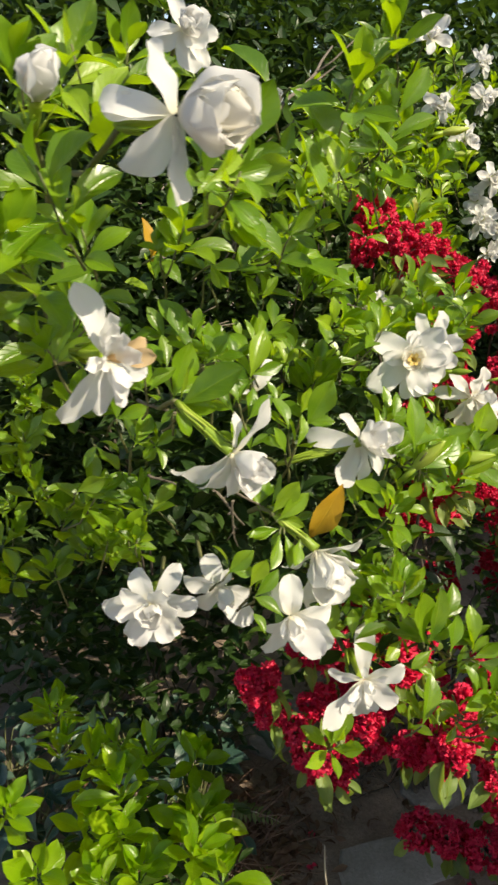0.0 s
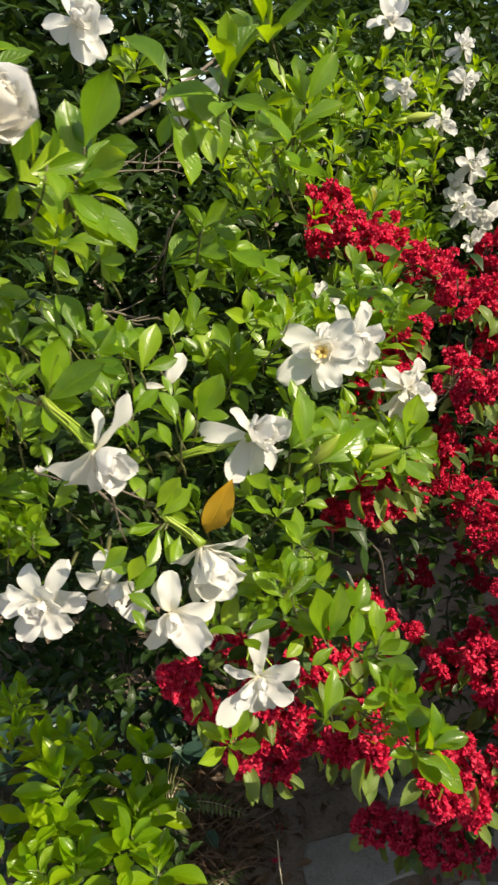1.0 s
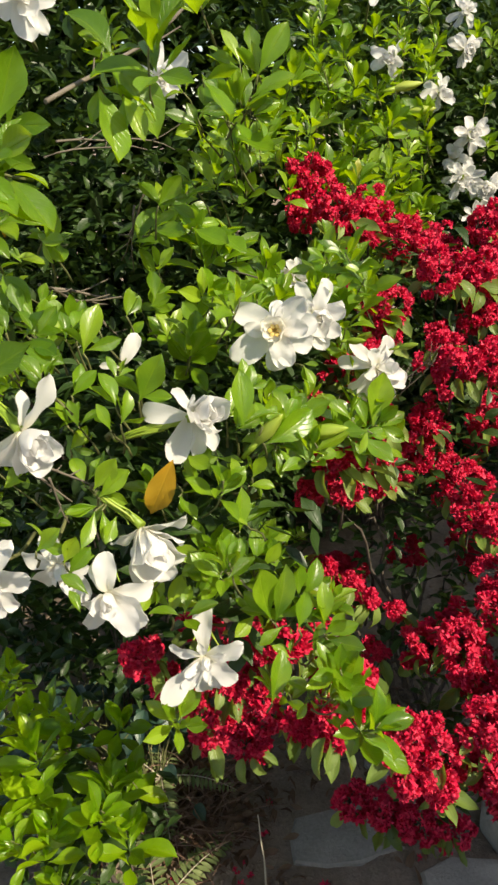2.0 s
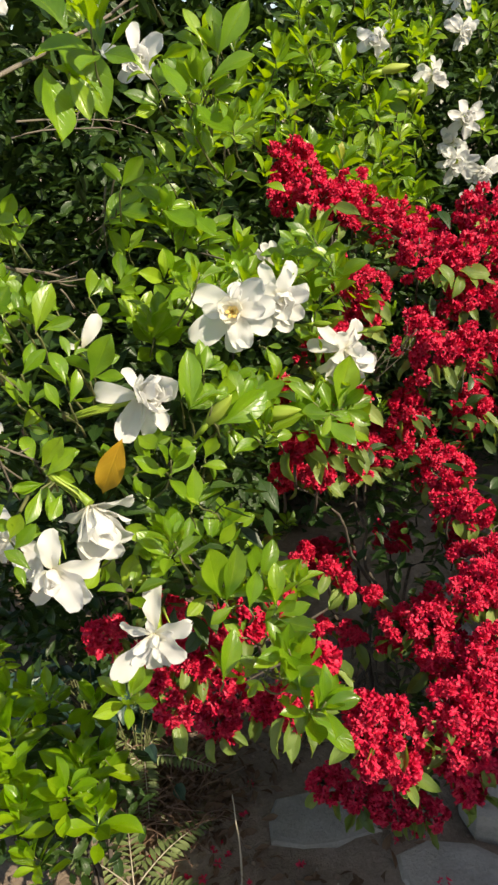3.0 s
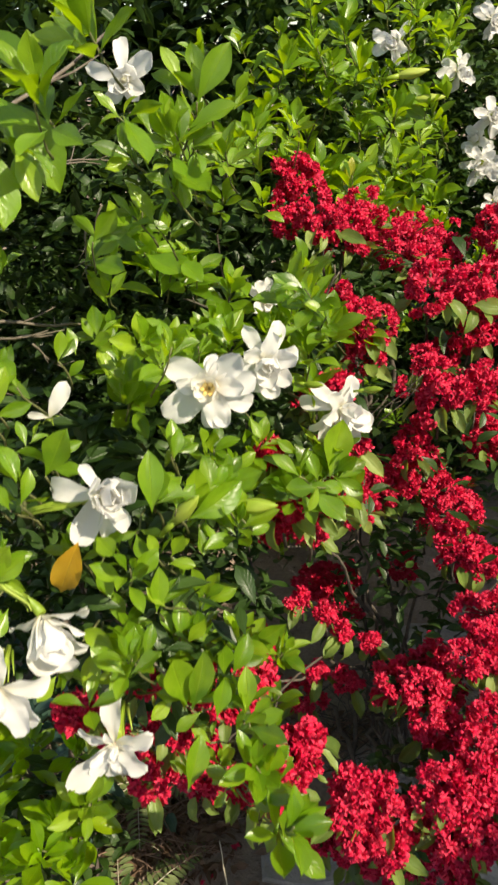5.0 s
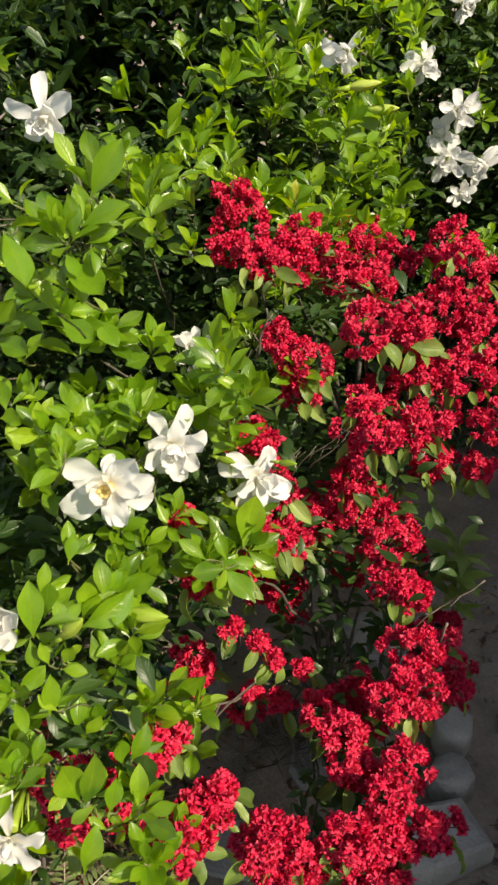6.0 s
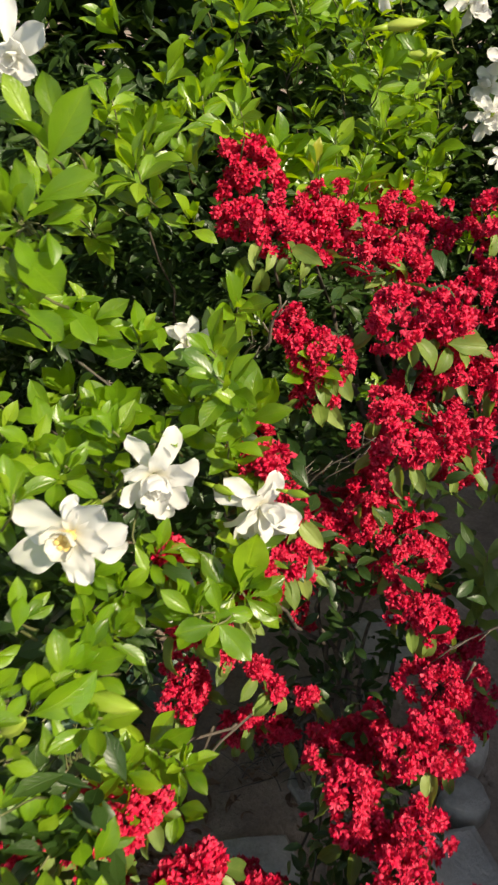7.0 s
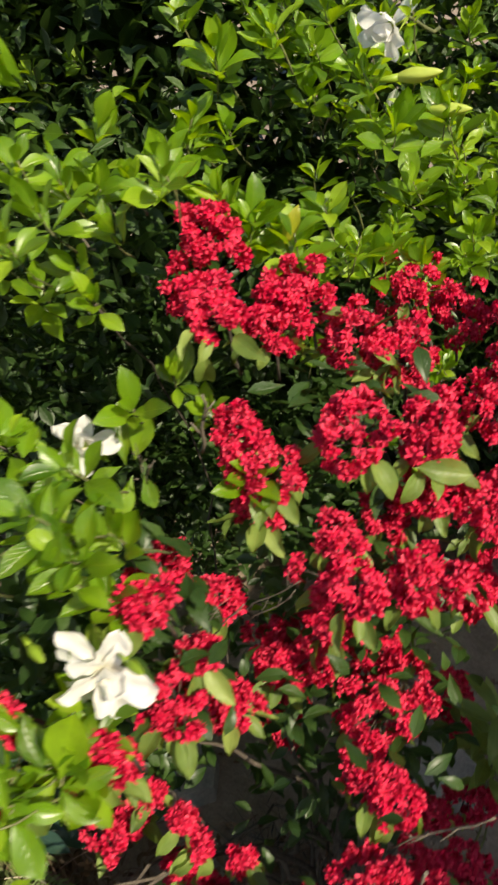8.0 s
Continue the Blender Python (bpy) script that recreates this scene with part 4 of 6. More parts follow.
front.single(-0.073, 0.656, 0.957, -0.012, 0.000, 0.028)
front.single(-0.069, 0.589, 0.949, -0.006, 0.008, 0.022)
front.single(-0.067, 0.608, 0.943, -0.002, 0.010, 0.026)
front.single(-0.108, 0.643, 0.950, 0.022, -0.005, 0.017)
front.single(-0.108, 0.643, 0.950, 0.001, 0.011, 0.031)
front.single(-0.110, 0.644, 0.955, -0.016, -0.002, 0.022)
front.single(-0.015, 0.649, 0.936, 0.003, 0.010, 0.027)
front.single(-0.000, 0.671, 0.938, -0.013, 0.009, 0.025)
front.single(0.008, 0.744, 0.934, 0.002, 0.009, 0.025)
front.single(-0.134, 0.625, 0.990, -0.005, 0.006, 0.045)
front.single(-0.147, 0.628, 0.998, -0.008, -0.004, 0.019)
front.single(-0.137, 0.635, 0.989, 0.020, -0.007, 0.009)
front.single(-0.133, 0.622, 0.982, 0.014, -0.014, -0.010)
front.single(-0.137, 0.622, 0.981, 0.016, -0.008, 0.008)
front.single(-0.128, 0.648, 0.995, 0.030, -0.008, 0.006)
front.single(-0.121, 0.567, 0.890, 0.018, -0.015, -0.014)
front.single(-0.132, 0.537, 0.864, 0.023, 0.000, 0.014)
front.single(-0.091, 0.568, 0.890, 0.015, 0.009, 0.025)
front.single(-0.108, 0.594, 0.903, -0.003, 0.008, 0.023)
front.single(-0.108, 0.594, 0.904, 0.024, -0.006, 0.012)
front.single(-0.074, 0.568, 0.890, 0.015, -0.006, 0.014)
front.single(-0.075, 0.568, 0.892, 0.012, -0.014, -0.011)
front.single(-0.070, 0.620, 1.033, 0.000, 0.009, 0.026)
front.single(-0.069, 0.629, 1.058, 0.021, -0.030, -0.023)
front.single(-0.078, 0.640, 1.029, 0.023, -0.015, -0.013)
front.single(-0.135, 0.549, 1.073, 0.009, -0.019, -0.023)
front.single(-0.126, 0.542, 1.054, 0.014, 0.007, 0.018)
front.single(-0.039, 0.676, 1.012, 0.008, 0.009, 0.025)
front.single(-0.038, 0.676, 1.012, -0.007, 0.005, 0.013)
front.single(-0.029, 0.677, 1.014, 0.008, -0.015, -0.013)
front.single(0.032, 0.579, 0.899, -0.005, 0.006, 0.030)
front.single(0.037, 0.569, 0.888, 0.011, 0.005, 0.024)
front.single(0.047, 0.596, 0.897, 0.020, 0.005, 0.037)
front.single(0.043, 0.613, 0.901, 0.005, 0.005, 0.024)
front.single(0.024, 0.620, 0.909, -0.006, 0.007, 0.019)
front.single(-0.001, 0.575, 0.910, 0.019, 0.004, 0.019)
front.single(-0.008, 0.575, 0.885, -0.003, -0.002, 0.023)
front.single(0.001, 0.575, 0.884, -0.004, -0.002, 0.022)
front.single(0.029, 0.567, 0.884, -0.006, -0.003, 0.022)
front.single(-0.012, 0.548, 0.925, -0.012, -0.003, 0.023)
front.single(-0.025, 0.580, 0.927, 0.009, 0.009, 0.020)
front.single(-0.034, 0.564, 0.956, 0.034, -0.015, -0.005)
front.single(-0.024, 0.576, 0.958, -0.005, 0.004, 0.023)
front.single(-0.046, 0.576, 0.961, -0.002, 0.004, 0.023)
front.single(-0.013, 0.615, 0.945, 0.000, 0.005, 0.023)
front.single(0.001, 0.612, 0.934, 0.013, 0.007, 0.039)
front.single(-0.028, 0.619, 0.944, -0.002, 0.007, 0.016)
front.single(0.018, 0.539, 0.846, 0.019, 0.002, 0.025)
front.single(0.022, 0.537, 0.840, 0.023, 0.000, 0.021)
front.single(0.008, 0.549, 0.844, -0.007, 0.009, 0.024)
front.single(-0.012, 0.586, 0.860, 0.016, -0.002, 0.017)
front.single(0.023, 0.520, 0.837, -0.003, -0.023, -0.016)
front.single(0.027, 0.525, 0.835, 0.008, -0.017, -0.017)
front.single(0.001, 0.499, 0.804, 0.011, 0.005, 0.022)
front.single(0.004, 0.496, 0.797, 0.018, -0.001, 0.019)
front.single(-0.016, 0.493, 0.818, 0.019, 0.003, 0.017)
front.single(0.025, 0.475, 0.793, -0.016, 0.001, 0.018)
front.single(0.013, 0.486, 0.769, -0.006, 0.006, 0.017)
front.single(0.039, 0.520, 0.833, -0.006, -0.017, -0.013)
front.single(0.085, 0.582, 0.856, 0.021, -0.018, -0.008)
front.single(0.086, 0.596, 0.838, 0.017, -0.002, 0.017)
front.single(0.123, 0.615, 0.863, 0.005, 0.007, 0.031)
front.single(0.114, 0.632, 0.868, 0.005, 0.011, 0.024)
front.single(0.026, 0.805, 0.937, -0.006, 0.011, 0.027)
front.single(0.019, 0.802, 0.931, 0.027, -0.005, 0.008)
front.single(0.005, 0.797, 0.921, -0.007, 0.009, 0.024)
front.single(0.038, 0.790, 0.898, -0.002, 0.002, 0.032)
front.single(-0.003, 0.788, 0.901, 0.016, -0.003, 0.017)
front.single(0.118, 0.540, 0.774, -0.006, 0.004, 0.037)
front.single(0.123, 0.550, 0.770, 0.007, 0.009, 0.021)
front.single(0.101, 0.557, 0.767, -0.024, -0.004, 0.020)
front.single(0.063, 0.564, 0.713, 0.012, 0.005, 0.034)
front.single(0.081, 0.587, 0.712, 0.023, -0.007, 0.017)
front.single(0.061, 0.561, 0.758, -0.006, -0.017, -0.015)
front.single(0.081, 0.564, 0.760, 0.012, -0.013, -0.007)
front.single(0.056, 0.538, 0.756, -0.011, -0.016, -0.011)
front.single(0.090, 0.602, 0.824, -0.008, -0.005, 0.018)
front.single(0.072, 0.604, 0.807, 0.015, -0.015, -0.014)
front.single(0.105, 0.618, 0.835, 0.008, -0.017, -0.016)
front.single(0.034, 0.620, 1.132, 0.021, -0.034, -0.046)
front.single(0.051, 0.624, 1.125, 0.018, -0.019, -0.024)
front.single(0.032, 0.651, 1.156, 0.050, -0.033, -0.040)
front.single(0.099, 0.717, 1.138, 0.025, -0.030, -0.025)
front.single(0.150, 0.559, 0.714, -0.013, 0.003, 0.049)
front.single(0.154, 0.558, 0.710, 0.015, 0.006, 0.047)
front.single(0.135, 0.607, 0.740, 0.004, 0.008, 0.029)
front.single(0.142, 0.606, 0.736, 0.016, 0.001, 0.022)
front.single(0.129, 0.612, 0.740, -0.007, 0.002, 0.021)
front.single(0.152, 0.618, 0.734, -0.006, 0.008, 0.021)
front.single(0.174, 0.599, 0.710, -0.003, 0.007, 0.028)
front.single(0.179, 0.608, 0.704, 0.017, 0.005, 0.031)
front.single(0.174, 0.558, 0.704, 0.007, 0.009, 0.030)
front.single(0.196, 0.570, 0.700, 0.002, 0.005, 0.036)
front.single(0.185, 0.585, 0.698, -0.008, 0.002, 0.020)
front.single(0.196, 0.559, 0.699, 0.017, 0.000, 0.019)
front.single(0.160, 0.566, 0.701, -0.018, -0.016, -0.005)
front.single(0.136, 0.576, 0.706, -0.017, -0.013, -0.013)
front.single(0.186, 0.572, 0.668, 0.010, 0.007, 0.026)
front.single(0.197, 0.549, 0.662, -0.001, 0.007, 0.029)
front.single(0.199, 0.566, 0.688, 0.030, -0.009, -0.004)
front.single(0.212, 0.546, 0.652, 0.008, 0.010, 0.033)
front.single(0.200, 0.535, 0.654, 0.015, 0.008, 0.027)
front.single(0.224, 0.548, 0.651, 0.008, 0.004, 0.020)
front.single(0.203, 0.534, 0.651, 0.036, -0.007, 0.012)
front.single(0.227, 0.522, 0.628, 0.021, 0.005, 0.031)
front.single(0.229, 0.522, 0.628, 0.031, -0.003, 0.022)
front.single(0.224, 0.522, 0.630, 0.026, -0.012, -0.022)
front.single(0.202, 0.537, 0.634, 0.024, -0.002, 0.012)
front.single(0.150, 0.539, 0.642, 0.014, 0.009, 0.041)
front.single(0.166, 0.564, 0.669, -0.012, -0.001, 0.015)
front.single(0.181, 0.543, 0.641, -0.008, -0.011, -0.011)
front.single(0.185, 0.547, 0.648, -0.015, -0.006, 0.018)
front.single(0.209, 0.528, 0.623, -0.008, 0.004, 0.012)
front.single(0.147, 0.622, 0.848, 0.045, 0.001, 0.025)
front.single(0.147, 0.591, 0.876, -0.001, 0.008, 0.021)
front.single(0.153, 0.631, 0.854, -0.002, 0.008, 0.032)
front.single(0.162, 0.645, 0.859, 0.000, 0.008, 0.031)
front.single(0.163, 0.651, 0.858, 0.011, 0.005, 0.021)
front.single(0.169, 0.660, 0.854, 0.032, -0.003, 0.020)
front.single(0.133, 0.575, 0.882, 0.001, 0.007, 0.043)
front.single(0.131, 0.657, 0.883, 0.004, 0.010, 0.022)
front.single(0.126, 0.667, 0.882, 0.002, 0.012, 0.026)
front.single(0.227, 0.743, 0.824, -0.020, -0.003, 0.024)
front.single(0.244, 0.750, 0.809, -0.031, -0.019, 0.004)
front.single(0.226, 0.764, 0.796, 0.019, -0.018, -0.023)
front.single(0.238, 0.766, 0.797, 0.031, -0.017, -0.023)
front.single(0.180, 0.759, 0.876, 0.011, -0.010, -0.015)
front.single(0.125, 0.603, 0.823, -0.005, 0.002, 0.019)
front.single(0.136, 0.605, 0.824, 0.011, 0.004, 0.019)
front.single(0.133, 0.606, 0.816, 0.020, -0.005, 0.007)
front.single(0.125, 0.586, 0.783, 0.006, 0.005, 0.035)
front.single(0.132, 0.588, 0.787, -0.014, 0.000, 0.017)
front.single(0.155, 0.625, 0.840, 0.006, -0.012, -0.018)
front.single(0.158, 0.631, 0.840, 0.012, -0.012, -0.008)
front.single(0.157, 0.812, 0.877, 0.020, -0.007, 0.005)
front.single(0.109, 0.785, 1.122, -0.006, 0.004, 0.030)
front.single(0.130, 0.772, 1.115, 0.001, 0.002, 0.034)
front.single(0.104, 0.782, 1.120, -0.017, -0.001, 0.022)
front.single(0.069, 0.808, 1.133, -0.017, -0.003, 0.021)
front.single(0.141, 0.790, 1.144, 0.028, -0.002, 0.041)
front.single(0.123, 0.817, 1.156, -0.013, 0.004, 0.032)
front.single(0.138, 0.820, 1.158, -0.008, 0.009, 0.028)
front.single(0.135, 0.778, 1.125, 0.037, -0.005, 0.021)
front.single(0.136, 0.782, 1.110, 0.024, -0.001, 0.013)
front.single(0.139, 0.781, 1.107, 0.012, -0.016, -0.010)
front.single(0.085, 0.776, 1.103, -0.025, -0.013, 0.015)
front.single(0.115, 0.783, 1.096, 0.038, -0.026, -0.025)
front.single(0.119, 0.772, 1.076, -0.018, -0.004, 0.019)
front.single(0.121, 0.789, 1.086, 0.014, -0.018, -0.017)
front.single(0.072, 0.809, 1.051, -0.015, -0.003, 0.020)
front.single(0.096, 0.797, 1.043, -0.020, 0.000, 0.038)
front.single(0.041, 0.783, 1.033, 0.020, 0.007, 0.028)
front.single(0.045, 0.829, 1.031, 0.025, -0.014, -0.010)
front.single(0.057, 0.893, 0.999, 0.040, -0.017, -0.022)
front.single(0.026, 0.814, 1.010, 0.037, -0.013, -0.012)
front.single(0.085, 0.916, 0.991, 0.029, -0.020, -0.023)
front.single(0.113, 0.776, 1.106, -0.013, -0.009, 0.008)
front.single(0.120, 0.776, 1.104, 0.014, -0.016, -0.012)
front.single(0.123, 0.883, 0.901, -0.015, 0.007, 0.037)
front.single(0.131, 0.886, 0.904, 0.000, 0.012, 0.022)
front.single(0.087, 0.837, 0.909, -0.007, 0.006, 0.034)
front.single(0.094, 0.849, 0.908, -0.006, 0.010, 0.020)
front.single(0.113, 0.820, 0.902, -0.003, 0.008, 0.027)
front.single(0.135, 0.820, 0.897, -0.008, 0.008, 0.028)
front.single(0.010, 0.892, 0.905, -0.009, 0.003, 0.028)
front.single(0.007, 0.890, 0.901, 0.022, -0.001, 0.014)
front.single(0.016, 0.877, 0.876, 0.007, 0.003, 0.024)
front.single(-0.008, 0.889, 0.905, -0.010, 0.001, 0.025)
front.single(0.193, 1.026, 0.889, -0.010, 0.009, 0.052)
front.single(0.200, 1.029, 0.894, 0.012, 0.008, 0.043)
front.single(0.178, 1.024, 0.890, -0.016, -0.002, 0.022)
front.single(0.200, 1.023, 0.883, 0.000, -0.027, -0.028)
front.single(0.190, 1.025, 0.889, -0.020, -0.018, -0.007)
front.single(0.210, 1.025, 0.884, 0.019, -0.018, -0.017)
front.single(-0.005, 0.511, 1.106, 0.016, 0.006, 0.042)
front.single(-0.006, 0.505, 1.091, 0.034, -0.012, 0.007)
front.single(-0.015, 0.500, 1.079, 0.022, -0.018, -0.008)
front.single(-0.016, 0.500, 1.078, 0.026, -0.017, -0.019)
front.single(-0.010, 0.516, 1.093, -0.010, 0.014, 0.038)
front.single(-0.031, 0.528, 1.099, -0.005, 0.009, 0.025)
front.single(-0.010, 0.503, 1.087, 0.020, -0.010, 0.001)
front.single(-0.012, 0.502, 1.084, -0.014, -0.015, -0.009)
front.single(-0.019, 0.505, 1.094, -0.011, -0.015, -0.009)
front.single(0.020, 0.740, 1.159, -0.028, 0.009, 0.057)
front.single(-0.012, 0.536, 1.076, 0.033, -0.020, -0.029)
front.single(-0.017, 0.531, 1.065, 0.026, -0.013, -0.009)
front.single(-0.032, 0.640, 1.022, 0.025, -0.011, -0.004)
front.single(0.254, 0.798, 0.795, 0.008, 0.025, 0.051)
front.single(0.261, 0.798, 0.792, 0.028, 0.007, 0.018)
front.single(0.258, 0.794, 0.797, 0.028, -0.017, -0.008)
front.single(0.235, 0.801, 0.788, -0.051, -0.032, 0.008)
front.single(0.247, 0.794, 0.791, -0.035, -0.032, 0.003)
front.single(0.239, 0.802, 0.788, -0.019, 0.012, 0.033)
front.single(0.220, 0.813, 0.811, -0.018, -0.005, 0.017)
front.single(0.254, 0.806, 0.788, -0.007, 0.013, 0.030)
front.single(0.248, 0.800, 0.791, 0.020, 0.016, 0.025)

# shoots of the middle shrub

middle.shoot(0.025, 0.918, 1.026, 0.039, (0.15, -0.4, 0.85), loose=0.3)
middle.shoot(-0.051, 0.857, 1.003, 0.041, (0.15, -0.4, 0.85), loose=0.3)
middle.shoot(0.080, 0.916, 0.984, 0.042, (0.15, -0.4, 0.85), loose=0.3)
middle.shoot(-0.021, 0.897, 1.014, 0.045, (0.15, -0.4, 0.85), loose=0.3)
middle.shoot(0.199, 1.130, 1.115, 0.039, (0.15, -0.4, 0.85), loose=0.3)
middle.shoot(0.129, 1.280, 1.097, 0.049, (0.15, -0.4, 0.85), loose=0.3)
middle.shoot(0.050, 0.929, 1.041, 0.036, (0.15, -0.4, 0.85), loose=0.3)
middle.shoot(0.227, 0.876, 0.913, 0.037, (0.15, -0.4, 0.85), loose=0.3)
middle.shoot(0.058, 0.904, 1.010, 0.043, (0.15, -0.4, 0.85), loose=0.3)
middle.shoot(0.206, 0.917, 0.963, 0.042, (0.15, -0.4, 0.85), loose=0.3)
middle.shoot(0.245, 0.906, 0.925, 0.037, (0.15, -0.4, 0.85), loose=0.3)
middle.shoot(0.139, 0.948, 0.959, 0.039, (0.15, -0.4, 0.85), loose=0.3)
middle.shoot(0.254, 0.850, 0.816, 0.040, (0.15, -0.4, 0.85), loose=0.3)
middle.shoot(0.002, 0.897, 1.009, 0.044, (0.15, -0.4, 0.85), loose=0.3)
middle.shoot(0.063, 0.898, 0.986, 0.050, (0.15, -0.4, 0.85), loose=0.3)
middle.shoot(0.050, 1.171, 1.150, 0.034, (0.15, -0.4, 0.85), loose=0.3)
middle.shoot(0.088, 1.286, 1.119, 0.038, (0.15, -0.4, 0.85), loose=0.3)
middle.shoot(0.140, 1.323, 1.126, 0.039, (0.15, -0.4, 0.85), loose=0.3)
middle.shoot(0.172, 1.337, 1.112, 0.039, (0.15, -0.4, 0.85), loose=0.3)
middle.shoot(0.041, 1.266, 1.108, 0.042, (0.15, -0.4, 0.85), loose=0.3)
middle.shoot(0.088, 1.205, 1.080, 0.039, (0.15, -0.4, 0.85), loose=0.3)
middle.shoot(0.169, 1.292, 1.065, 0.045, (0.15, -0.4, 0.85), loose=0.3)
middle.shoot(0.243, 1.288, 1.038, 0.045, (0.15, -0.4, 0.85), loose=0.3)
middle.shoot(0.110, 1.207, 1.051, 0.042, (0.15, -0.4, 0.85), loose=0.3)
middle.shoot(0.103, 1.126, 1.023, 0.039, (0.15, -0.4, 0.85), loose=0.3)
middle.shoot(0.017, 1.190, 0.976, 0.044, (0.15, -0.4, 0.85), loose=0.3)
middle.shoot(0.104, 0.929, 0.979, 0.040, (0.15, -0.4, 0.85), loose=0.3)
middle.shoot(0.172, 1.221, 1.044, 0.036, (0.15, -0.4, 0.85), loose=0.3)
middle.shoot(0.043, 1.178, 0.938, 0.039, (0.15, -0.4, 0.85), loose=0.3)
middle.shoot(0.034, 1.138, 0.936, 0.037, (0.15, -0.4, 0.85), loose=0.3)
middle.shoot(0.126, 1.151, 0.869, 0.037, (0.15, -0.4, 0.85), loose=0.3)
middle.shoot(0.040, 1.240, 1.073, 0.039, (0.15, -0.4, 0.85), loose=0.3)
middle.shoot(0.112, 1.227, 1.087, 0.037, (0.15, -0.4, 0.85), loose=0.3)
middle.shoot(0.048, 1.217, 1.111, 0.041, (0.15, -0.4, 0.85), loose=0.3)
middle.shoot(0.084, 1.227, 1.102, 0.040, (0.15, -0.4, 0.85), loose=0.3)
middle.shoot(0.125, 1.326, 1.109, 0.047, (0.15, -0.4, 0.85), loose=0.3)
middle.shoot(0.051, 1.259, 1.132, 0.049, (0.15, -0.4, 0.85), loose=0.3)
middle.shoot(0.146, 1.108, 1.024, 0.040, (0.15, -0.4, 0.85), loose=0.3)
middle.shoot(0.267, 1.265, 1.033, 0.048, (0.15, -0.4, 0.85), loose=0.3)
middle.shoot(0.223, 1.271, 1.046, 0.052, (0.15, -0.4, 0.85), loose=0.3)
middle.shoot(0.192, 0.893, 0.930, 0.037, (0.15, -0.4, 0.85), loose=0.3)
middle.shoot(0.147, 0.970, 0.963, 0.043, (0.15, -0.4, 0.85), loose=0.3)
middle.shoot(0.209, 0.900, 0.945, 0.040, (0.15, -0.4, 0.85), loose=0.3)
middle.shoot(0.234, 0.906, 0.863, 0.043, (0.15, -0.4, 0.85), loose=0.3)
middle.shoot(0.069, 1.047, 1.065, 0.042, (0.15, -0.4, 0.85), loose=0.3)
middle.shoot(0.028, 0.863, 0.898, 0.034, (0.15, -0.4, 0.85), loose=0.3)
middle.shoot(0.218, 1.007, 0.962, 0.040, (0.15, -0.4, 0.85), loose=0.3)
middle.shoot(0.167, 1.314, 1.191, 0.045, (0.15, -0.4, 0.85), loose=0.3)
middle.shoot(-0.100, 0.896, 0.993, 0.042, mates=0)
middle.shoot(0.061, 0.888, 0.911, 0.041, mates=0)
middle.shoot(0.049, 0.952, 0.886, 0.038, mates=0)
middle.shoot(0.018, 0.876, 0.964, 0.038, mates=0)
middle.shoot(0.155, 0.807, 0.948, 0.034, mates=0)
middle.shoot(0.143, 0.849, 0.944, 0.034, mates=0)
middle.shoot(0.223, 0.850, 0.978, 0.041, mates=0)
middle.shoot(0.246, 0.850, 0.949, 0.037, mates=0)
middle.shoot(0.098, 0.900, 1.108, 0.037, mates=0)
middle.shoot(0.201, 1.113, 0.939, 0.035, mates=0)
middle.shoot(0.213, 1.151, 0.885, 0.034, mates=0)
middle.shoot(0.287, 1.084, 0.867, 0.042, mates=0)
middle.shoot(-0.102, 1.191, 1.229, 0.039, mates=0)
middle.shoot(0.126, 1.368, 1.092, 0.037, mates=0)
middle.shoot(0.079, 1.341, 1.135, 0.033, mates=0)
middle.shoot(0.147, 1.388, 1.160, 0.040, mates=0)
middle.shoot(0.116, 1.061, 1.097, 0.040, mates=0)
middle.shoot(0.117, 1.170, 1.150, 0.036, mates=0)
middle.shoot(0.141, 1.120, 1.074, 0.040, mates=0)
middle.shoot(0.165, 1.050, 1.033, 0.037, mates=0)
middle.shoot(0.142, 1.000, 1.012, 0.034, mates=0)
middle.shoot(0.081, 1.150, 1.096, 0.038, mates=0)
middle.shoot(0.098, 1.200, 0.943, 0.035, mates=0)
middle.shoot(0.081, 1.100, 1.125, 0.036, mates=0)
middle.shoot(0.082, 1.100, 1.190, 0.042, mates=0)
middle.shoot(0.128, 1.200, 1.176, 0.036, mates=0)
middle.shoot(0.127, 1.000, 1.096, 0.034, mates=0)
middle.shoot(-0.073, 1.100, 1.232, 0.036, mates=0)
middle.shoot(0.008, 1.250, 1.197, 0.040, mates=0)

# shoots of the far shrub

back.shoot(0.243, 1.496, 1.244, 0.052, (0.1, -0.4, 0.85), loose=0.3)
back.shoot(0.282, 1.491, 1.181, 0.052, (0.1, -0.4, 0.85), loose=0.3)
back.shoot(0.334, 1.420, 1.114, 0.049, (0.1, -0.4, 0.85), loose=0.3)
back.shoot(0.433, 1.752, 1.230, 0.056, (0.1, -0.4, 0.85), loose=0.3)
back.shoot(0.416, 1.719, 0.975, 0.056, (0.1, -0.4, 0.85), loose=0.3)
back.shoot(0.340, 1.507, 1.031, 0.056, (0.1, -0.4, 0.85), loose=0.3)
back.shoot(0.185, 1.582, 1.036, 0.042, (0.1, -0.4, 0.85), loose=0.3)
back.shoot(0.374, 1.651, 1.020, 0.053, (0.1, -0.4, 0.85), loose=0.3)
back.shoot(0.274, 1.417, 0.970, 0.047, (0.1, -0.4, 0.85), loose=0.3)
back.shoot(0.378, 1.434, 1.119, 0.049, (0.1, -0.4, 0.85), loose=0.3)
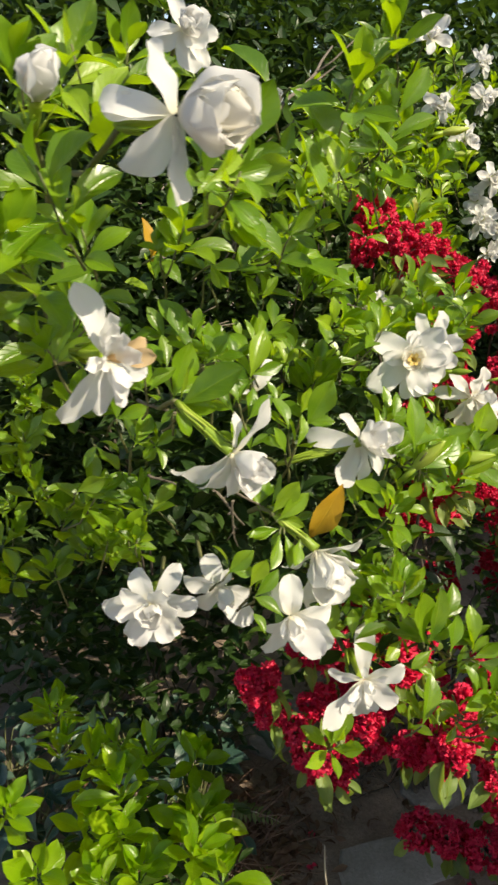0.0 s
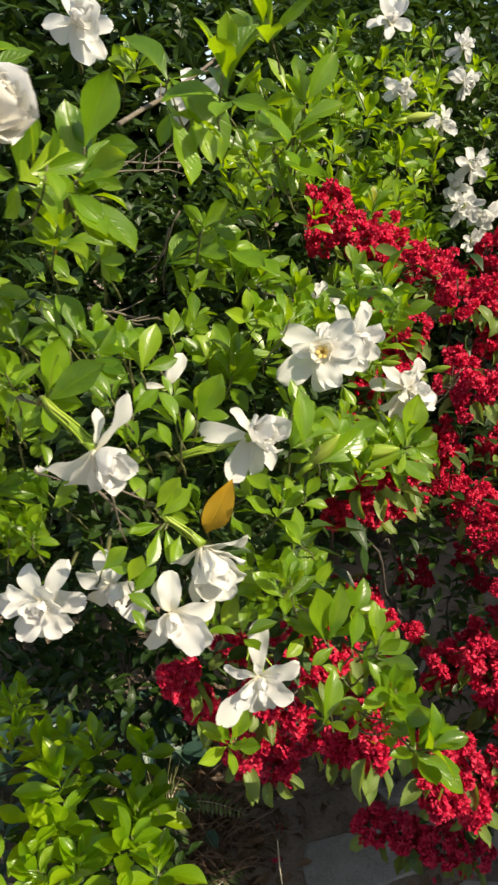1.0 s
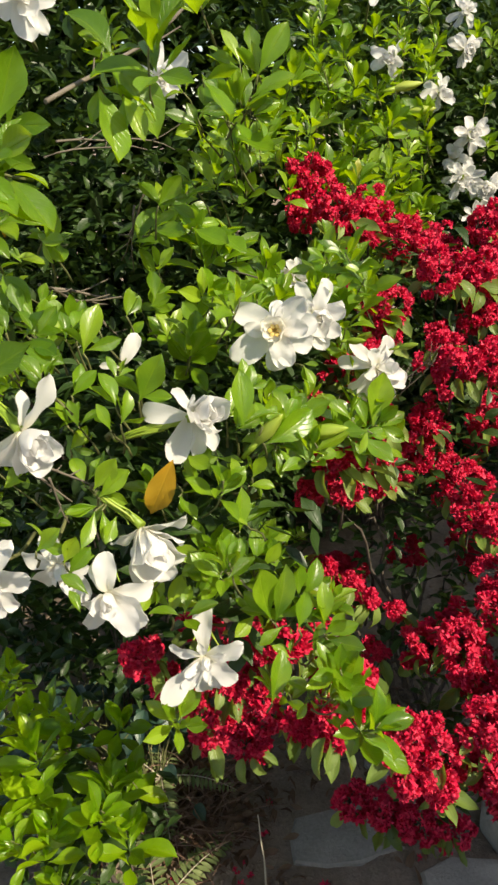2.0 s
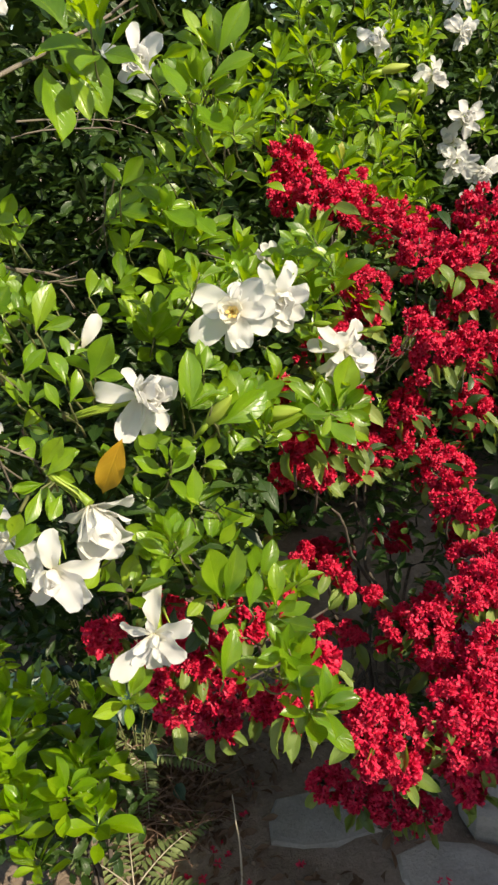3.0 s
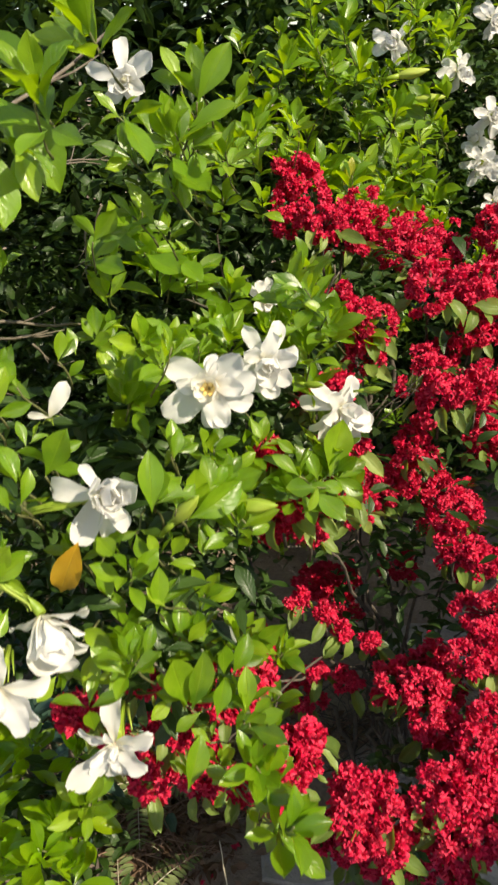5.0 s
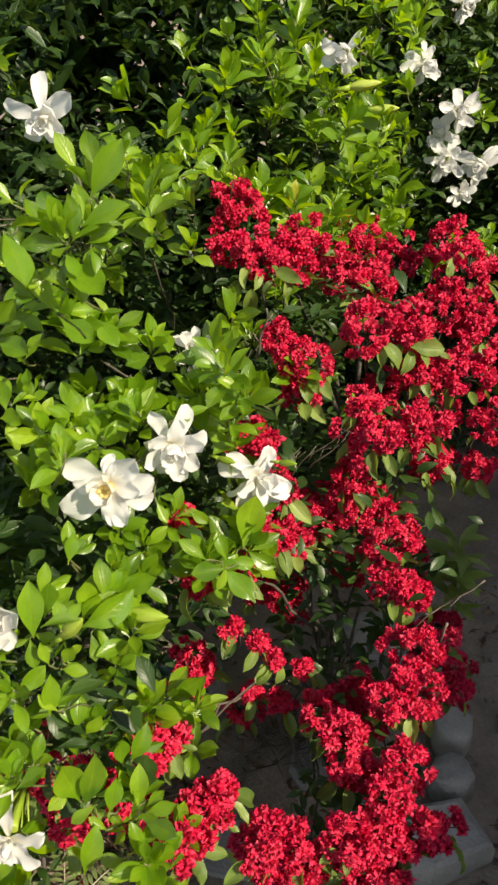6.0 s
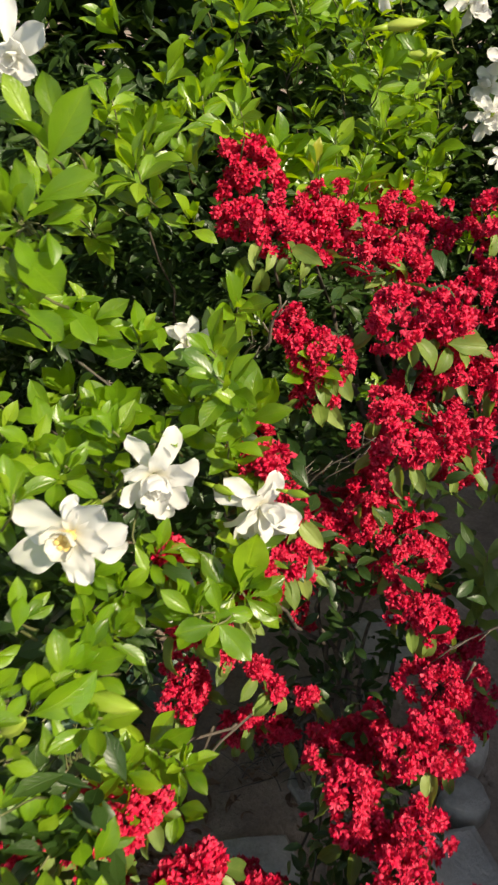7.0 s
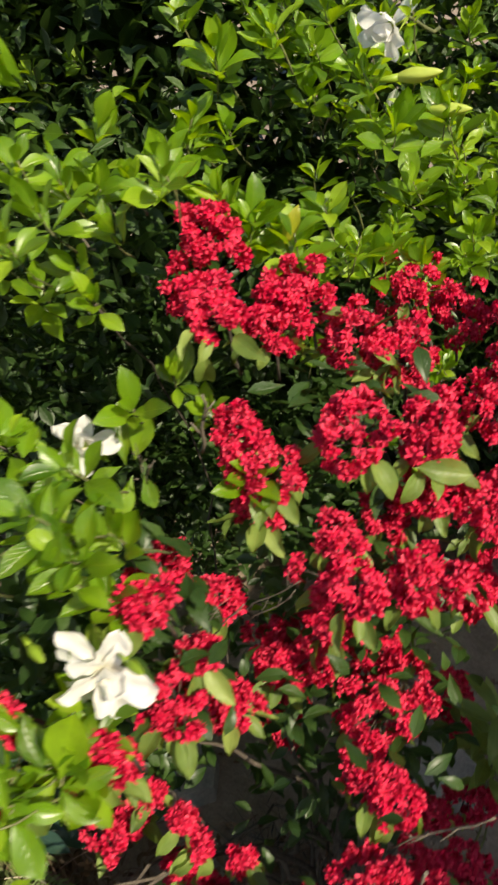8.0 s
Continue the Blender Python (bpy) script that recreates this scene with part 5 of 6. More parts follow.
back.shoot(0.327, 1.428, 0.968, 0.054, (0.1, -0.4, 0.85), loose=0.3)
back.shoot(0.268, 1.565, 1.081, 0.046, (0.1, -0.4, 0.85), loose=0.3)
back.shoot(0.191, 1.421, 1.258, 0.035, mates=1)
back.shoot(0.183, 1.495, 1.171, 0.040, mates=1)
back.shoot(0.277, 1.797, 1.103, 0.041, mates=1)
back.shoot(0.350, 1.623, 1.050, 0.040, mates=1)
back.shoot(0.407, 1.671, 1.232, 0.037, mates=1)
back.shoot(0.230, 1.445, 1.180, 0.040, mates=1)
back.shoot(0.295, 1.396, 1.159, 0.034, mates=1)
back.shoot(0.321, 1.359, 1.196, 0.036, mates=1)
back.shoot(0.369, 1.545, 1.097, 0.037, mates=1)
back.shoot(0.252, 1.688, 0.990, 0.035, mates=1)
back.shoot(0.222, 1.264, 1.039, 0.042, mates=1)
back.shoot(0.389, 1.691, 0.992, 0.043, mates=1)
back.shoot(0.458, 1.771, 0.928, 0.037, mates=1)
back.shoot(0.236, 1.489, 1.161, 0.035, mates=1)
back.shoot(0.319, 1.542, 0.975, 0.035, mates=1)
back.shoot(0.407, 1.660, 0.898, 0.041, mates=1)
back.shoot(0.018, 1.400, 1.141, 0.043, mates=1)
back.shoot(-0.266, 1.637, 1.128, 0.040, mates=1)
back.shoot(0.169, 1.845, 1.050, 0.038, mates=1)
back.shoot(0.206, 1.370, 1.207, 0.036, mates=1)
back.shoot(0.223, 1.459, 1.138, 0.041, mates=1)
back.shoot(0.261, 1.300, 1.024, 0.042, mates=1)
back.shoot(0.315, 1.350, 1.008, 0.034, mates=1)
back.shoot(0.363, 1.450, 0.950, 0.041, mates=1)
back.shoot(0.411, 1.600, 0.951, 0.041, mates=1)
back.shoot(0.383, 1.600, 1.056, 0.036, mates=1)
back.shoot(0.349, 1.600, 1.101, 0.036, mates=1)
back.shoot(0.325, 1.500, 1.108, 0.037, mates=1)
back.shoot(0.290, 1.450, 1.126, 0.038, mates=1)
back.shoot(0.184, 1.400, 1.193, 0.034, mates=1)
back.shoot(0.095, 1.400, 1.208, 0.041, mates=1)
back.shoot(0.361, 1.700, 1.180, 0.038, mates=1)
back.shoot(0.326, 1.700, 0.972, 0.041, mates=1)
back.shoot(0.189, 1.250, 1.070, 0.035, mates=1)
back.shoot(0.222, 1.500, 1.293, 0.043, mates=1)
back.shoot(0.313, 1.600, 1.276, 0.041, mates=1)
back.shoot(0.430, 1.800, 1.327, 0.036, mates=1)
back.shoot(0.274, 1.600, 1.200, 0.042, mates=1)
back.shoot(0.378, 1.700, 1.131, 0.040, mates=1)
back.shoot(0.404, 1.700, 1.065, 0.033, mates=1)
back.shoot(0.561, 1.800, 1.152, 0.034, mates=1)
back.shoot(0.588, 1.900, 1.270, 0.040, mates=1)
back.shoot(0.458, 1.800, 1.253, 0.036, mates=1)

# shoots of the low shrub

low.shoot(-0.300, 0.938, 0.350, 0.048, (0.05, -0.1, 1.0), 4)
low.shoot(-0.058, 0.781, 0.403, 0.049, (0.05, -0.1, 1.0), 4)
low.shoot(-0.048, 0.741, 0.353, 0.056, (0.05, -0.1, 1.0), 4)
low.shoot(-0.030, 0.654, 0.367, 0.056, (0.05, -0.1, 1.0), 4)
low.shoot(-0.161, 0.723, 0.421, 0.050, mates=0, way=(0.05, -0.1, 1.0), tiers=4)
low.shoot(-0.077, 0.718, 0.348, 0.057, mates=0, way=(0.05, -0.1, 1.0), tiers=4)
low.shoot(-0.197, 0.734, 0.348, 0.055, mates=0, way=(0.05, -0.1, 1.0), tiers=4)
low.shoot(-0.173, 0.646, 0.345, 0.044, mates=0, way=(0.05, -0.1, 1.0), tiers=4)
low.shoot(-0.127, 0.797, 0.399, 0.050, mates=0, way=(0.05, -0.1, 1.0), tiers=4)
low.shoot(-0.290, 0.979, 0.322, 0.044, mates=0, way=(0.05, -0.1, 1.0), tiers=4)
low.shoot(-0.149, 0.696, 0.223, 0.044, mates=0, way=(0.05, -0.1, 1.0), tiers=4)
low.shoot(-0.052, 0.643, 0.398, 0.044, mates=0, way=(0.05, -0.1, 1.0), tiers=4)
low.shoot(-0.252, 0.850, 0.371, 0.051, mates=0, way=(0.05, -0.1, 1.0), tiers=4)
low.shoot(-0.195, 0.800, 0.396, 0.044, mates=0, way=(0.05, -0.1, 1.0), tiers=4)
low.shoot(-0.059, 0.700, 0.386, 0.049, mates=0, way=(0.05, -0.1, 1.0), tiers=4)
low.shoot(-0.113, 0.660, 0.359, 0.050, mates=0, way=(0.05, -0.1, 1.0), tiers=4)
low.shoot(-0.156, 0.700, 0.367, 0.051, mates=0, way=(0.05, -0.1, 1.0), tiers=4)
low.shoot(-0.185, 0.850, 0.360, 0.052, mates=0, way=(0.05, -0.1, 1.0), tiers=4)
low.shoot(-0.170, 0.750, 0.261, 0.048, mates=0, way=(0.05, -0.1, 1.0), tiers=4)
low.shoot(-0.233, 0.620, 0.382, 0.052, mates=0, way=(0.05, -0.1, 1.0), tiers=4)
low.shoot(-0.280, 0.700, 0.396, 0.045, mates=0, way=(0.05, -0.1, 1.0), tiers=4)

# heads of the red shrub
red_cluster(red, 0.491, 1.408, 0.929, 0.037)
red_cluster(red, 0.362, 1.447, 0.916, 0.037)
red_cluster(red, 0.499, 1.296, 0.591, 0.037)
red_cluster(red, 0.482, 1.243, 0.890, 0.037)
red_cluster(red, 0.464, 0.947, 0.520, 0.037)
red_cluster(red, 0.401, 1.186, 0.573, 0.037)
red_cluster(red, 0.307, 1.140, 0.598, 0.037)
red_cluster(red, 0.504, 1.152, 0.831, 0.037)
red_cluster(red, 0.273, 1.240, 0.976, 0.036)
red_cluster(red, 0.511, 1.276, 0.930, 0.036)
red_cluster(red, 0.371, 1.113, 0.907, 0.036)
red_cluster(red, 0.459, 0.870, 0.522, 0.036)
red_cluster(red, 0.437, 1.166, 0.559, 0.036)
red_cluster(red, 0.379, 1.290, 0.903, 0.034)
red_cluster(red, 0.418, 1.083, 0.587, 0.034)
red_cluster(red, 0.387, 1.056, 0.783, 0.034)
red_cluster(red, 0.538, 1.106, 0.320, 0.033)
red_cluster(red, 0.362, 1.289, 0.350, 0.032)
red_cluster(red, 0.488, 1.309, 0.688, 0.032)
red_cluster(red, 0.537, 1.212, 0.311, 0.031)
red_cluster(red, 0.570, 1.278, 0.683, 0.031)
red_cluster(red, 0.191, 1.227, 1.027, 0.029)
red_cluster(red, 0.227, 1.145, 0.988, 0.030)
red_cluster(red, 0.529, 1.223, 0.867, 0.030)
red_cluster(red, 0.140, 1.015, 0.384, 0.030)
red_cluster(red, 0.426, 1.035, 0.555, 0.030)
red_cluster(red, 0.487, 1.257, 0.627, 0.029)
red_cluster(red, 0.259, 1.210, 0.952, 0.029)
red_cluster(red, 0.445, 1.089, 0.782, 0.029)
red_cluster(red, 0.349, 1.110, 0.630, 0.029)
red_cluster(red, 0.308, 1.102, 0.606, 0.029)
red_cluster(red, 0.483, 1.337, 0.368, 0.029)
red_cluster(red, 0.337, 1.262, 0.930, 0.029)
red_cluster(red, 0.361, 1.107, 0.679, 0.029)
red_cluster(red, 0.268, 1.253, 0.291, 0.029)
red_cluster(red, 0.349, 0.926, 0.406, 0.029)
red_cluster(red, 0.336, 0.822, 0.188, 0.029)
red_cluster(red, 0.209, 1.265, 0.310, 0.029)
red_cluster(red, 0.426, 1.450, 0.889, 0.029)
red_cluster(red, 0.400, 0.911, 0.431, 0.028)
red_cluster(red, 0.396, 0.702, 0.426, 0.028)
red_cluster(red, 0.293, 1.096, 0.861, 0.028)
red_cluster(red, 0.188, 0.897, 0.670, 0.016)
red_cluster(red, 0.555, 1.083, 0.297, 0.029)
red_cluster(red, 0.437, 0.784, 0.490, 0.028)
red_cluster(red, 0.431, 1.146, 0.887, 0.028)
red_cluster(red, 0.184, 1.207, 0.977, 0.026)
red_cluster(red, 0.234, 1.290, 0.301, 0.026)
red_cluster(red, 0.398, 0.708, 0.454, 0.026)
red_cluster(red, 0.380, 0.793, 0.471, 0.026)
red_cluster(red, 0.211, 1.009, 0.288, 0.026)
red_cluster(red, 0.325, 0.699, 0.449, 0.026)
red_cluster(red, 0.425, 0.711, 0.461, 0.026)
red_cluster(red, 0.346, 0.896, 0.434, 0.026)
red_cluster(red, 0.157, 0.687, 0.595, 0.026)
red_cluster(red, 0.377, 0.835, 0.168, 0.026)
red_cluster(red, 0.500, 1.329, 0.308, 0.025)
red_cluster(red, 0.241, 0.850, 0.194, 0.025)
red_cluster(red, 0.289, 0.833, 0.194, 0.025)
red_cluster(red, 0.427, 1.225, 0.876, 0.025)
red_cluster(red, 0.403, 1.156, 0.802, 0.025)
red_cluster(red, 0.488, 1.013, 0.461, 0.024)
red_cluster(red, 0.298, 0.687, 0.414, 0.024)
red_cluster(red, 0.421, 0.683, 0.430, 0.024)
red_cluster(red, 0.266, 0.938, 0.710, 0.024)
red_cluster(red, 0.366, 0.818, 0.503, 0.024)
red_cluster(red, 0.226, 1.005, 0.796, 0.024)
red_cluster(red, 0.229, 1.281, 0.325, 0.023)
red_cluster(red, 0.376, 0.717, 0.401, 0.023)
red_cluster(red, 0.392, 0.935, 0.445, 0.023)
red_cluster(red, 0.568, 1.278, 0.599, 0.023)
red_cluster(red, 0.474, 0.722, 0.475, 0.023)
red_cluster(red, 0.456, 1.022, 0.551, 0.023)
red_cluster(red, 0.381, 0.705, 0.471, 0.023)
red_cluster(red, 0.423, 0.733, 0.501, 0.023)
red_cluster(red, 0.230, 0.893, 0.671, 0.016)
red_cluster(red, 0.443, 1.153, 0.837, 0.022)
red_cluster(red, 0.400, 0.690, 0.380, 0.022)
red_cluster(red, 0.284, 0.688, 0.457, 0.022)
red_cluster(red, 0.221, 0.684, 0.527, 0.022)
red_cluster(red, 0.130, 0.698, 0.497, 0.022)
red_cluster(red, 0.103, 0.762, 0.382, 0.022)
red_cluster(red, 0.206, 0.790, 0.761, 0.015)
red_cluster(red, 0.286, 1.016, 0.630, 0.022)
red_cluster(red, 0.251, 1.083, 0.699, 0.022)
red_cluster(red, 0.233, 0.843, 0.731, 0.015)
red_cluster(red, 0.141, 0.969, 0.390, 0.021)
red_cluster(red, 0.431, 0.857, 0.522, 0.021)
red_cluster(red, 0.209, 0.632, 0.539, 0.021)
red_cluster(red, 0.285, 0.711, 0.455, 0.021)
red_cluster(red, 0.323, 0.680, 0.407, 0.020)
red_cluster(red, 0.258, 1.128, 0.881, 0.020)
red_cluster(red, 0.491, 1.160, 0.338, 0.020)
red_cluster(red, 0.272, 1.286, 0.321, 0.020)
red_cluster(red, 0.258, 0.921, 0.840, 0.016)
red_cluster(red, 0.289, 1.098, 0.822, 0.020)
red_cluster(red, 0.192, 0.818, 0.806, 0.013)
red_cluster(red, 0.073, 0.672, 0.487, 0.019)
red_cluster(red, 0.117, 0.731, 0.545, 0.018)
red_cluster(red, 0.202, 0.658, 0.502, 0.017)
red_cluster(red, 0.371, 1.081, 0.817, 0.017)
red_cluster(red, 0.008, 0.655, 0.597, 0.017)
red_cluster(red, 0.237, 0.700, 0.537, 0.017)
red_cluster(red, 0.023, 0.694, 0.534, 0.017)
red_cluster(red, 0.268, 0.827, 0.784, 0.015)
red_cluster(red, 0.065, 0.686, 0.614, 0.014)
red_cluster(red, 0.098, 0.704, 0.519, 0.014)
red_cluster(red, 0.049, 0.686, 0.515, 0.014)
red_cluster(red, 0.079, 0.707, 0.530, 0.014)
red_cluster(red, 0.278, 0.968, 0.746, 0.014)
red_cluster(red, 0.183, 0.710, 0.598, 0.014)
red_cluster(red, 0.169, 0.658, 0.510, 0.014)

red_cluster(red, 0.210, 0.967, 0.508, 0.010)
red_cluster(red, 0.246, 0.963, 0.488, 0.010)
red_cluster(red, 0.270, 0.957, 0.466, 0.010)
red_cluster(red, 0.311, 0.972, 0.437, 0.010)
red_cluster(red, 0.279, 0.961, 0.371, 0.015)
red_cluster(red, 0.344, 0.939, 0.401, 0.015)
red_cluster(red, 0.235, 0.969, 0.377, 0.009)


def bare_twig(shrub, a, b, thick):
    """A leafless grey twig with a few short spurs."""
    r = shrub.r
    p, q = Vector(a) - shrub.base, Vector(b) - shrub.base
    long = (q - p).length
    pts = arc(p, q, Vector((r.uniform(-1, 1), r.uniform(-1, 1), r.uniform(-1, 1))) * long * 0.08, 7)
    bm = bmesh.new()
    tube(bm, pts, thick, thick * 0.55, 6)
    for k in (2, 4, 5):
        d = (pts[k + 1] - pts[k]).normalized() + Vector((r.uniform(-1, 1), r.uniform(-1, 1), r.uniform(-0.3, 1))) * 0.8
        tube(bm, [pts[k], pts[k] + d * long * 0.07, pts[k] + d * long * r.uniform(0.12, 0.22) + Vector((0, 0, long * 0.02))], thick * 0.6, thick * 0.3, 5)
    part("twig", bm, DRY_TWIG if thick < 0.0025 else BARK, shrub.ob, "bare dry grey twig")


# open dark pockets between the leaves
hollow(0.264, 0.826, 0.905, 0.032)
hollow(0.062, 0.53, 0.838, 0.03)
hollow(0.300, 0.790, 0.965, 0.03)
hollow(0.279, 0.800, 0.955, 0.03)
hollow(-0.051, 0.900, 1.056, 0.075)
hollow(-0.059, 0.850, 0.964, 0.07)
hollow(-0.018, 0.800, 0.942, 0.045)
hollow(-0.042, 0.850, 0.997, 0.05)
hollow(-0.100, 1.050, 1.036, 0.11)
hollow(-0.112, 1.000, 0.935, 0.11)
hollow(0.063, 1.250, 1.179, 0.09)
hollow(-0.040, 1.420, 1.166, 0.13)
hollow(0.221, 1.500, 1.039, 0.07)
hollow(0.178, 1.650, 1.005, 0.1)
hollow(0.183, 1.400, 1.088, 0.05)
hollow(0.137, 1.550, 1.052, 0.09)
hollow(0.171, 1.050, 0.919, 0.07)
hollow(0.077, 1.200, 0.831, 0.11)
hollow(0.185, 1.120, 1.029, 0.05)
hollow(0.131, 1.220, 0.989, 0.08)
hollow(0.157, 1.000, 0.985, 0.045)
hollow(0.076, 1.120, 0.919, 0.08)
hollow(0.093, 1.150, 1.181, 0.05)
hollow(0.053, 1.300, 1.164, 0.09)
hollow(0.148, 1.100, 1.029, 0.04)
hollow(0.117, 1.200, 0.991, 0.07)
hollow(0.133, 1.000, 0.896, 0.045)
hollow(0.063, 0.880, 0.944, 0.045)
hollow(0.189, 1.600, 1.128, 0.05)
hollow(0.111, 1.450, 1.166, 0.06)
hollow(-0.055, 1.019, 1.078, 0.10)
hollow(-0.064, 0.851, 1.067, 0.07)

# leafless twigs in the gaps
bare_twig(front, (-0.085, 0.560, 0.931), (-0.047, 0.550, 0.919), 0.0014)
bare_twig(front, (-0.080, 0.560, 0.869), (-0.057, 0.550, 0.865), 0.0013)
bare_twig(front, (-0.026, 0.520, 0.873), (-0.004, 0.550, 0.830), 0.0013)
bare_twig(front, (-0.016, 0.530, 0.868), (0.012, 0.550, 0.845), 0.0013)
bare_twig(front, (-0.012, 0.530, 0.860), (-0.009, 0.550, 0.811), 0.0011)
bare_twig(front, (0.111, 0.580, 0.757), (0.138, 0.560, 0.736), 0.0014)
bare_twig(front, (-0.088, 0.850, 1.080), (0.002, 0.950, 1.081), 0.0012)
bare_twig(front, (-0.085, 0.800, 0.953), (-0.014, 0.920, 0.913), 0.002)
bare_twig(middle, (-0.012, 0.920, 1.023), (-0.027, 0.950, 0.942), 0.0014)
bare_twig(middle, (-0.002, 0.950, 1.039), (-0.053, 1.000, 0.949), 0.0012)
bare_twig(front, (-0.039, 0.800, 0.931), (-0.030, 0.850, 0.882), 0.0011)
bare_twig(front, (-0.059, 0.700, 0.975), (-0.038, 0.850, 0.924), 0.0018)
bare_twig(front, (-0.000, 0.600, 1.122), (0.078, 0.800, 1.204), 0.0019)
bare_twig(front, (-0.042, 0.750, 1.095), (0.034, 0.950, 1.080), 0.0011)
bare_twig(middle, (0.093, 0.900, 0.949), (0.143, 0.860, 0.945), 0.0013)
bare_twig(middle, (0.224, 1.000, 0.907), (0.239, 0.970, 0.943), 0.001)
bare_twig(middle, (0.227, 1.000, 0.896), (0.248, 0.970, 0.936), 0.0009)
bare_twig(red, (0.231, 1.100, 0.865), (0.248, 1.070, 0.945), 0.0022)
bare_twig(middle, (0.112, 1.150, 1.032), (0.105, 1.130, 1.063), 0.0013)
bare_twig(middle, (0.168, 1.150, 1.068), (0.178, 1.120, 1.096), 0.0011)
bare_twig(middle, (0.104, 1.140, 1.058), (0.104, 1.160, 1.034), 0.0012)
bare_twig(back, (0.127, 1.600, 1.085), (0.149, 1.580, 1.142), 0.0016)
bare_twig(back, (0.176, 1.700, 1.026), (0.199, 1.650, 1.087), 0.0016)
bare_twig(red, (0.496, 0.950, 0.568), (0.491, 0.970, 0.490), 0.0018)
bare_twig(red, (0.545, 1.000, 0.602), (0.458, 1.000, 0.500), 0.0015)
bare_twig(red, (0.253, 1.000, 0.725), (0.298, 0.970, 0.806), 0.0009)
bare_twig(red, (0.260, 1.000, 0.716), (0.317, 0.980, 0.809), 0.0009)
bare_twig(red, (0.246, 1.000, 0.733), (0.294, 0.980, 0.792), 0.0008)
bare_twig(red, (0.306, 1.020, 0.761), (0.358, 1.000, 0.829), 0.001)
bare_twig(red, (0.308, 1.020, 0.751), (0.354, 1.000, 0.818), 0.0009)

# ------------------------------------------------------------- depth of the hedge
FACE_X = (-0.7, -0.3, -0.1, 0.05, 0.2, 0.35, 0.5, 1.0)
FACE_Z = (0.0, 0.3, 0.55, 0.75, 0.9, 1.05, 1.2, 1.4)
FACE_Y = (
    (1.50, 1.50, 1.45, 1.45, 1.60, 1.75, 1.85, 2.1),
    (1.42, 1.40, 1.35, 1.38, 1.55, 1.75, 1.85, 2.1),
    (1.30, 1.25, 1.22, 1.25, 1.50, 1.70, 1.80, 2.1),
    (1.10, 1.12, 1.12, 1.12, 1.38, 1.65, 1.78, 2.05),
    (0.98, 1.02, 1.02, 1.02, 1.28, 1.62, 1.76, 2.0),
    (0.92, 0.96, 1.02, 1.12, 1.30, 1.58, 1.76, 2.0),
    (0.86, 0.84, 0.92, 1.06, 1.30, 1.58, 1.80, 2.05),
    (0.95, 0.92, 1.00, 1.20, 1.45, 1.75, 1.95, 2.2),
)


def hedge_face(x, z):
    i = max(0, min(len(FACE_X) - 2, sum(x > q for q in FACE_X) - 1))
    j = max(0, min(len(FACE_Z) - 2, sum(z > q for q in FACE_Z) - 1))
    u = min(1, max(0, (x - FACE_X[i]) / (FACE_X[i + 1] - FACE_X[i])))
    v = min(1, max(0, (z - FACE_Z[j]) / (FACE_Z[j + 1] - FACE_Z[j])))
    lo = FACE_Y[j][i] * (1 - u) + FACE_Y[j][i + 1] * u
    hi = FACE_Y[j + 1][i] * (1 - u) + FACE_Y[j + 1][i + 1] * u
    return lo * (1 - v) + hi * v


def hedge_top(x, y):
    return (1.60 if x < 0.42 else 1.44) + 0.10 * noise.noise(Vector((x * 3.5, y * 3.5, 0))) + 0.05 * noise.noise(Vector((x * 14, y * 14, 4)))


def fill_shell(count):
    """Leafy shoots in clumps over the hedge's face, beside those set one by one."""
    r = random.Random(99)
    made = 0
    while made < count:
        x, z = r.uniform(-0.8, 1.0), r.uniform(0.25, 1.62)
        y = hedge_face(x, z) + r.random() * 0.12
        clump = noise.noise(Vector((x * 7, y * 5, z * 7)))
        if z > hedge_top(x, y) or clump < 0.28 or (z < 0.7 and r.random() < 0.6):
            continue
        owner = back if (y > 1.35 or x > 0.32) else middle
        way = (r.uniform(-0.3, 0.3), -0.35 if z < 1.25 else -0.1, 0.9)
        owner.shoot(x, y, z, r.uniform(0.032, 0.042), way, 3, 1, 0.04, 0.5)
        made += 1


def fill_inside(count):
    """Older leaves inside the hedge, thick behind its face and in its top, their colour darkened for the shade there.
    """
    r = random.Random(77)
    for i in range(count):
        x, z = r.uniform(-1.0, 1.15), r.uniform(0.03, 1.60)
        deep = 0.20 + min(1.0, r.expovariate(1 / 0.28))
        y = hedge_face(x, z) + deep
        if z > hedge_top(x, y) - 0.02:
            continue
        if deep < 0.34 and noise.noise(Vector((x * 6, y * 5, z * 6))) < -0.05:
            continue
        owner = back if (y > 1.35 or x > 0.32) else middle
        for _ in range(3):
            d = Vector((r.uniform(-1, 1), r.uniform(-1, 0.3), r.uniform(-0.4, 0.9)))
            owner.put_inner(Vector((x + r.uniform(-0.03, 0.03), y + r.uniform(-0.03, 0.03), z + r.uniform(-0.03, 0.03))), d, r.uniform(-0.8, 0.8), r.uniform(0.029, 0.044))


def fill_body(shrub, cx, cy, cz, rx, ry, rz, count, size):
    """Older leaves of a shrub, within a rounded body behind its outer shoots, their colour darkened for shade."""
    r = shrub.r
    for _ in range(count):
        v = Vector((r.gauss(0, 1), r.gauss(0, 1), r.gauss(0, 1))).normalized() * r.random() ** 0.4
        d = Vector((r.uniform(-1, 1), r.uniform(-1, 0.2), r.uniform(-0.3, 0.8)))
        shrub.put_inner(Vector((cx + v.x * rx, cy + v.y * ry, cz + v.z * rz)), d, r.uniform(-0.6, 0.6), size * r.uniform(0.75, 1.15))


fill_shell(70)
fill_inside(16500)


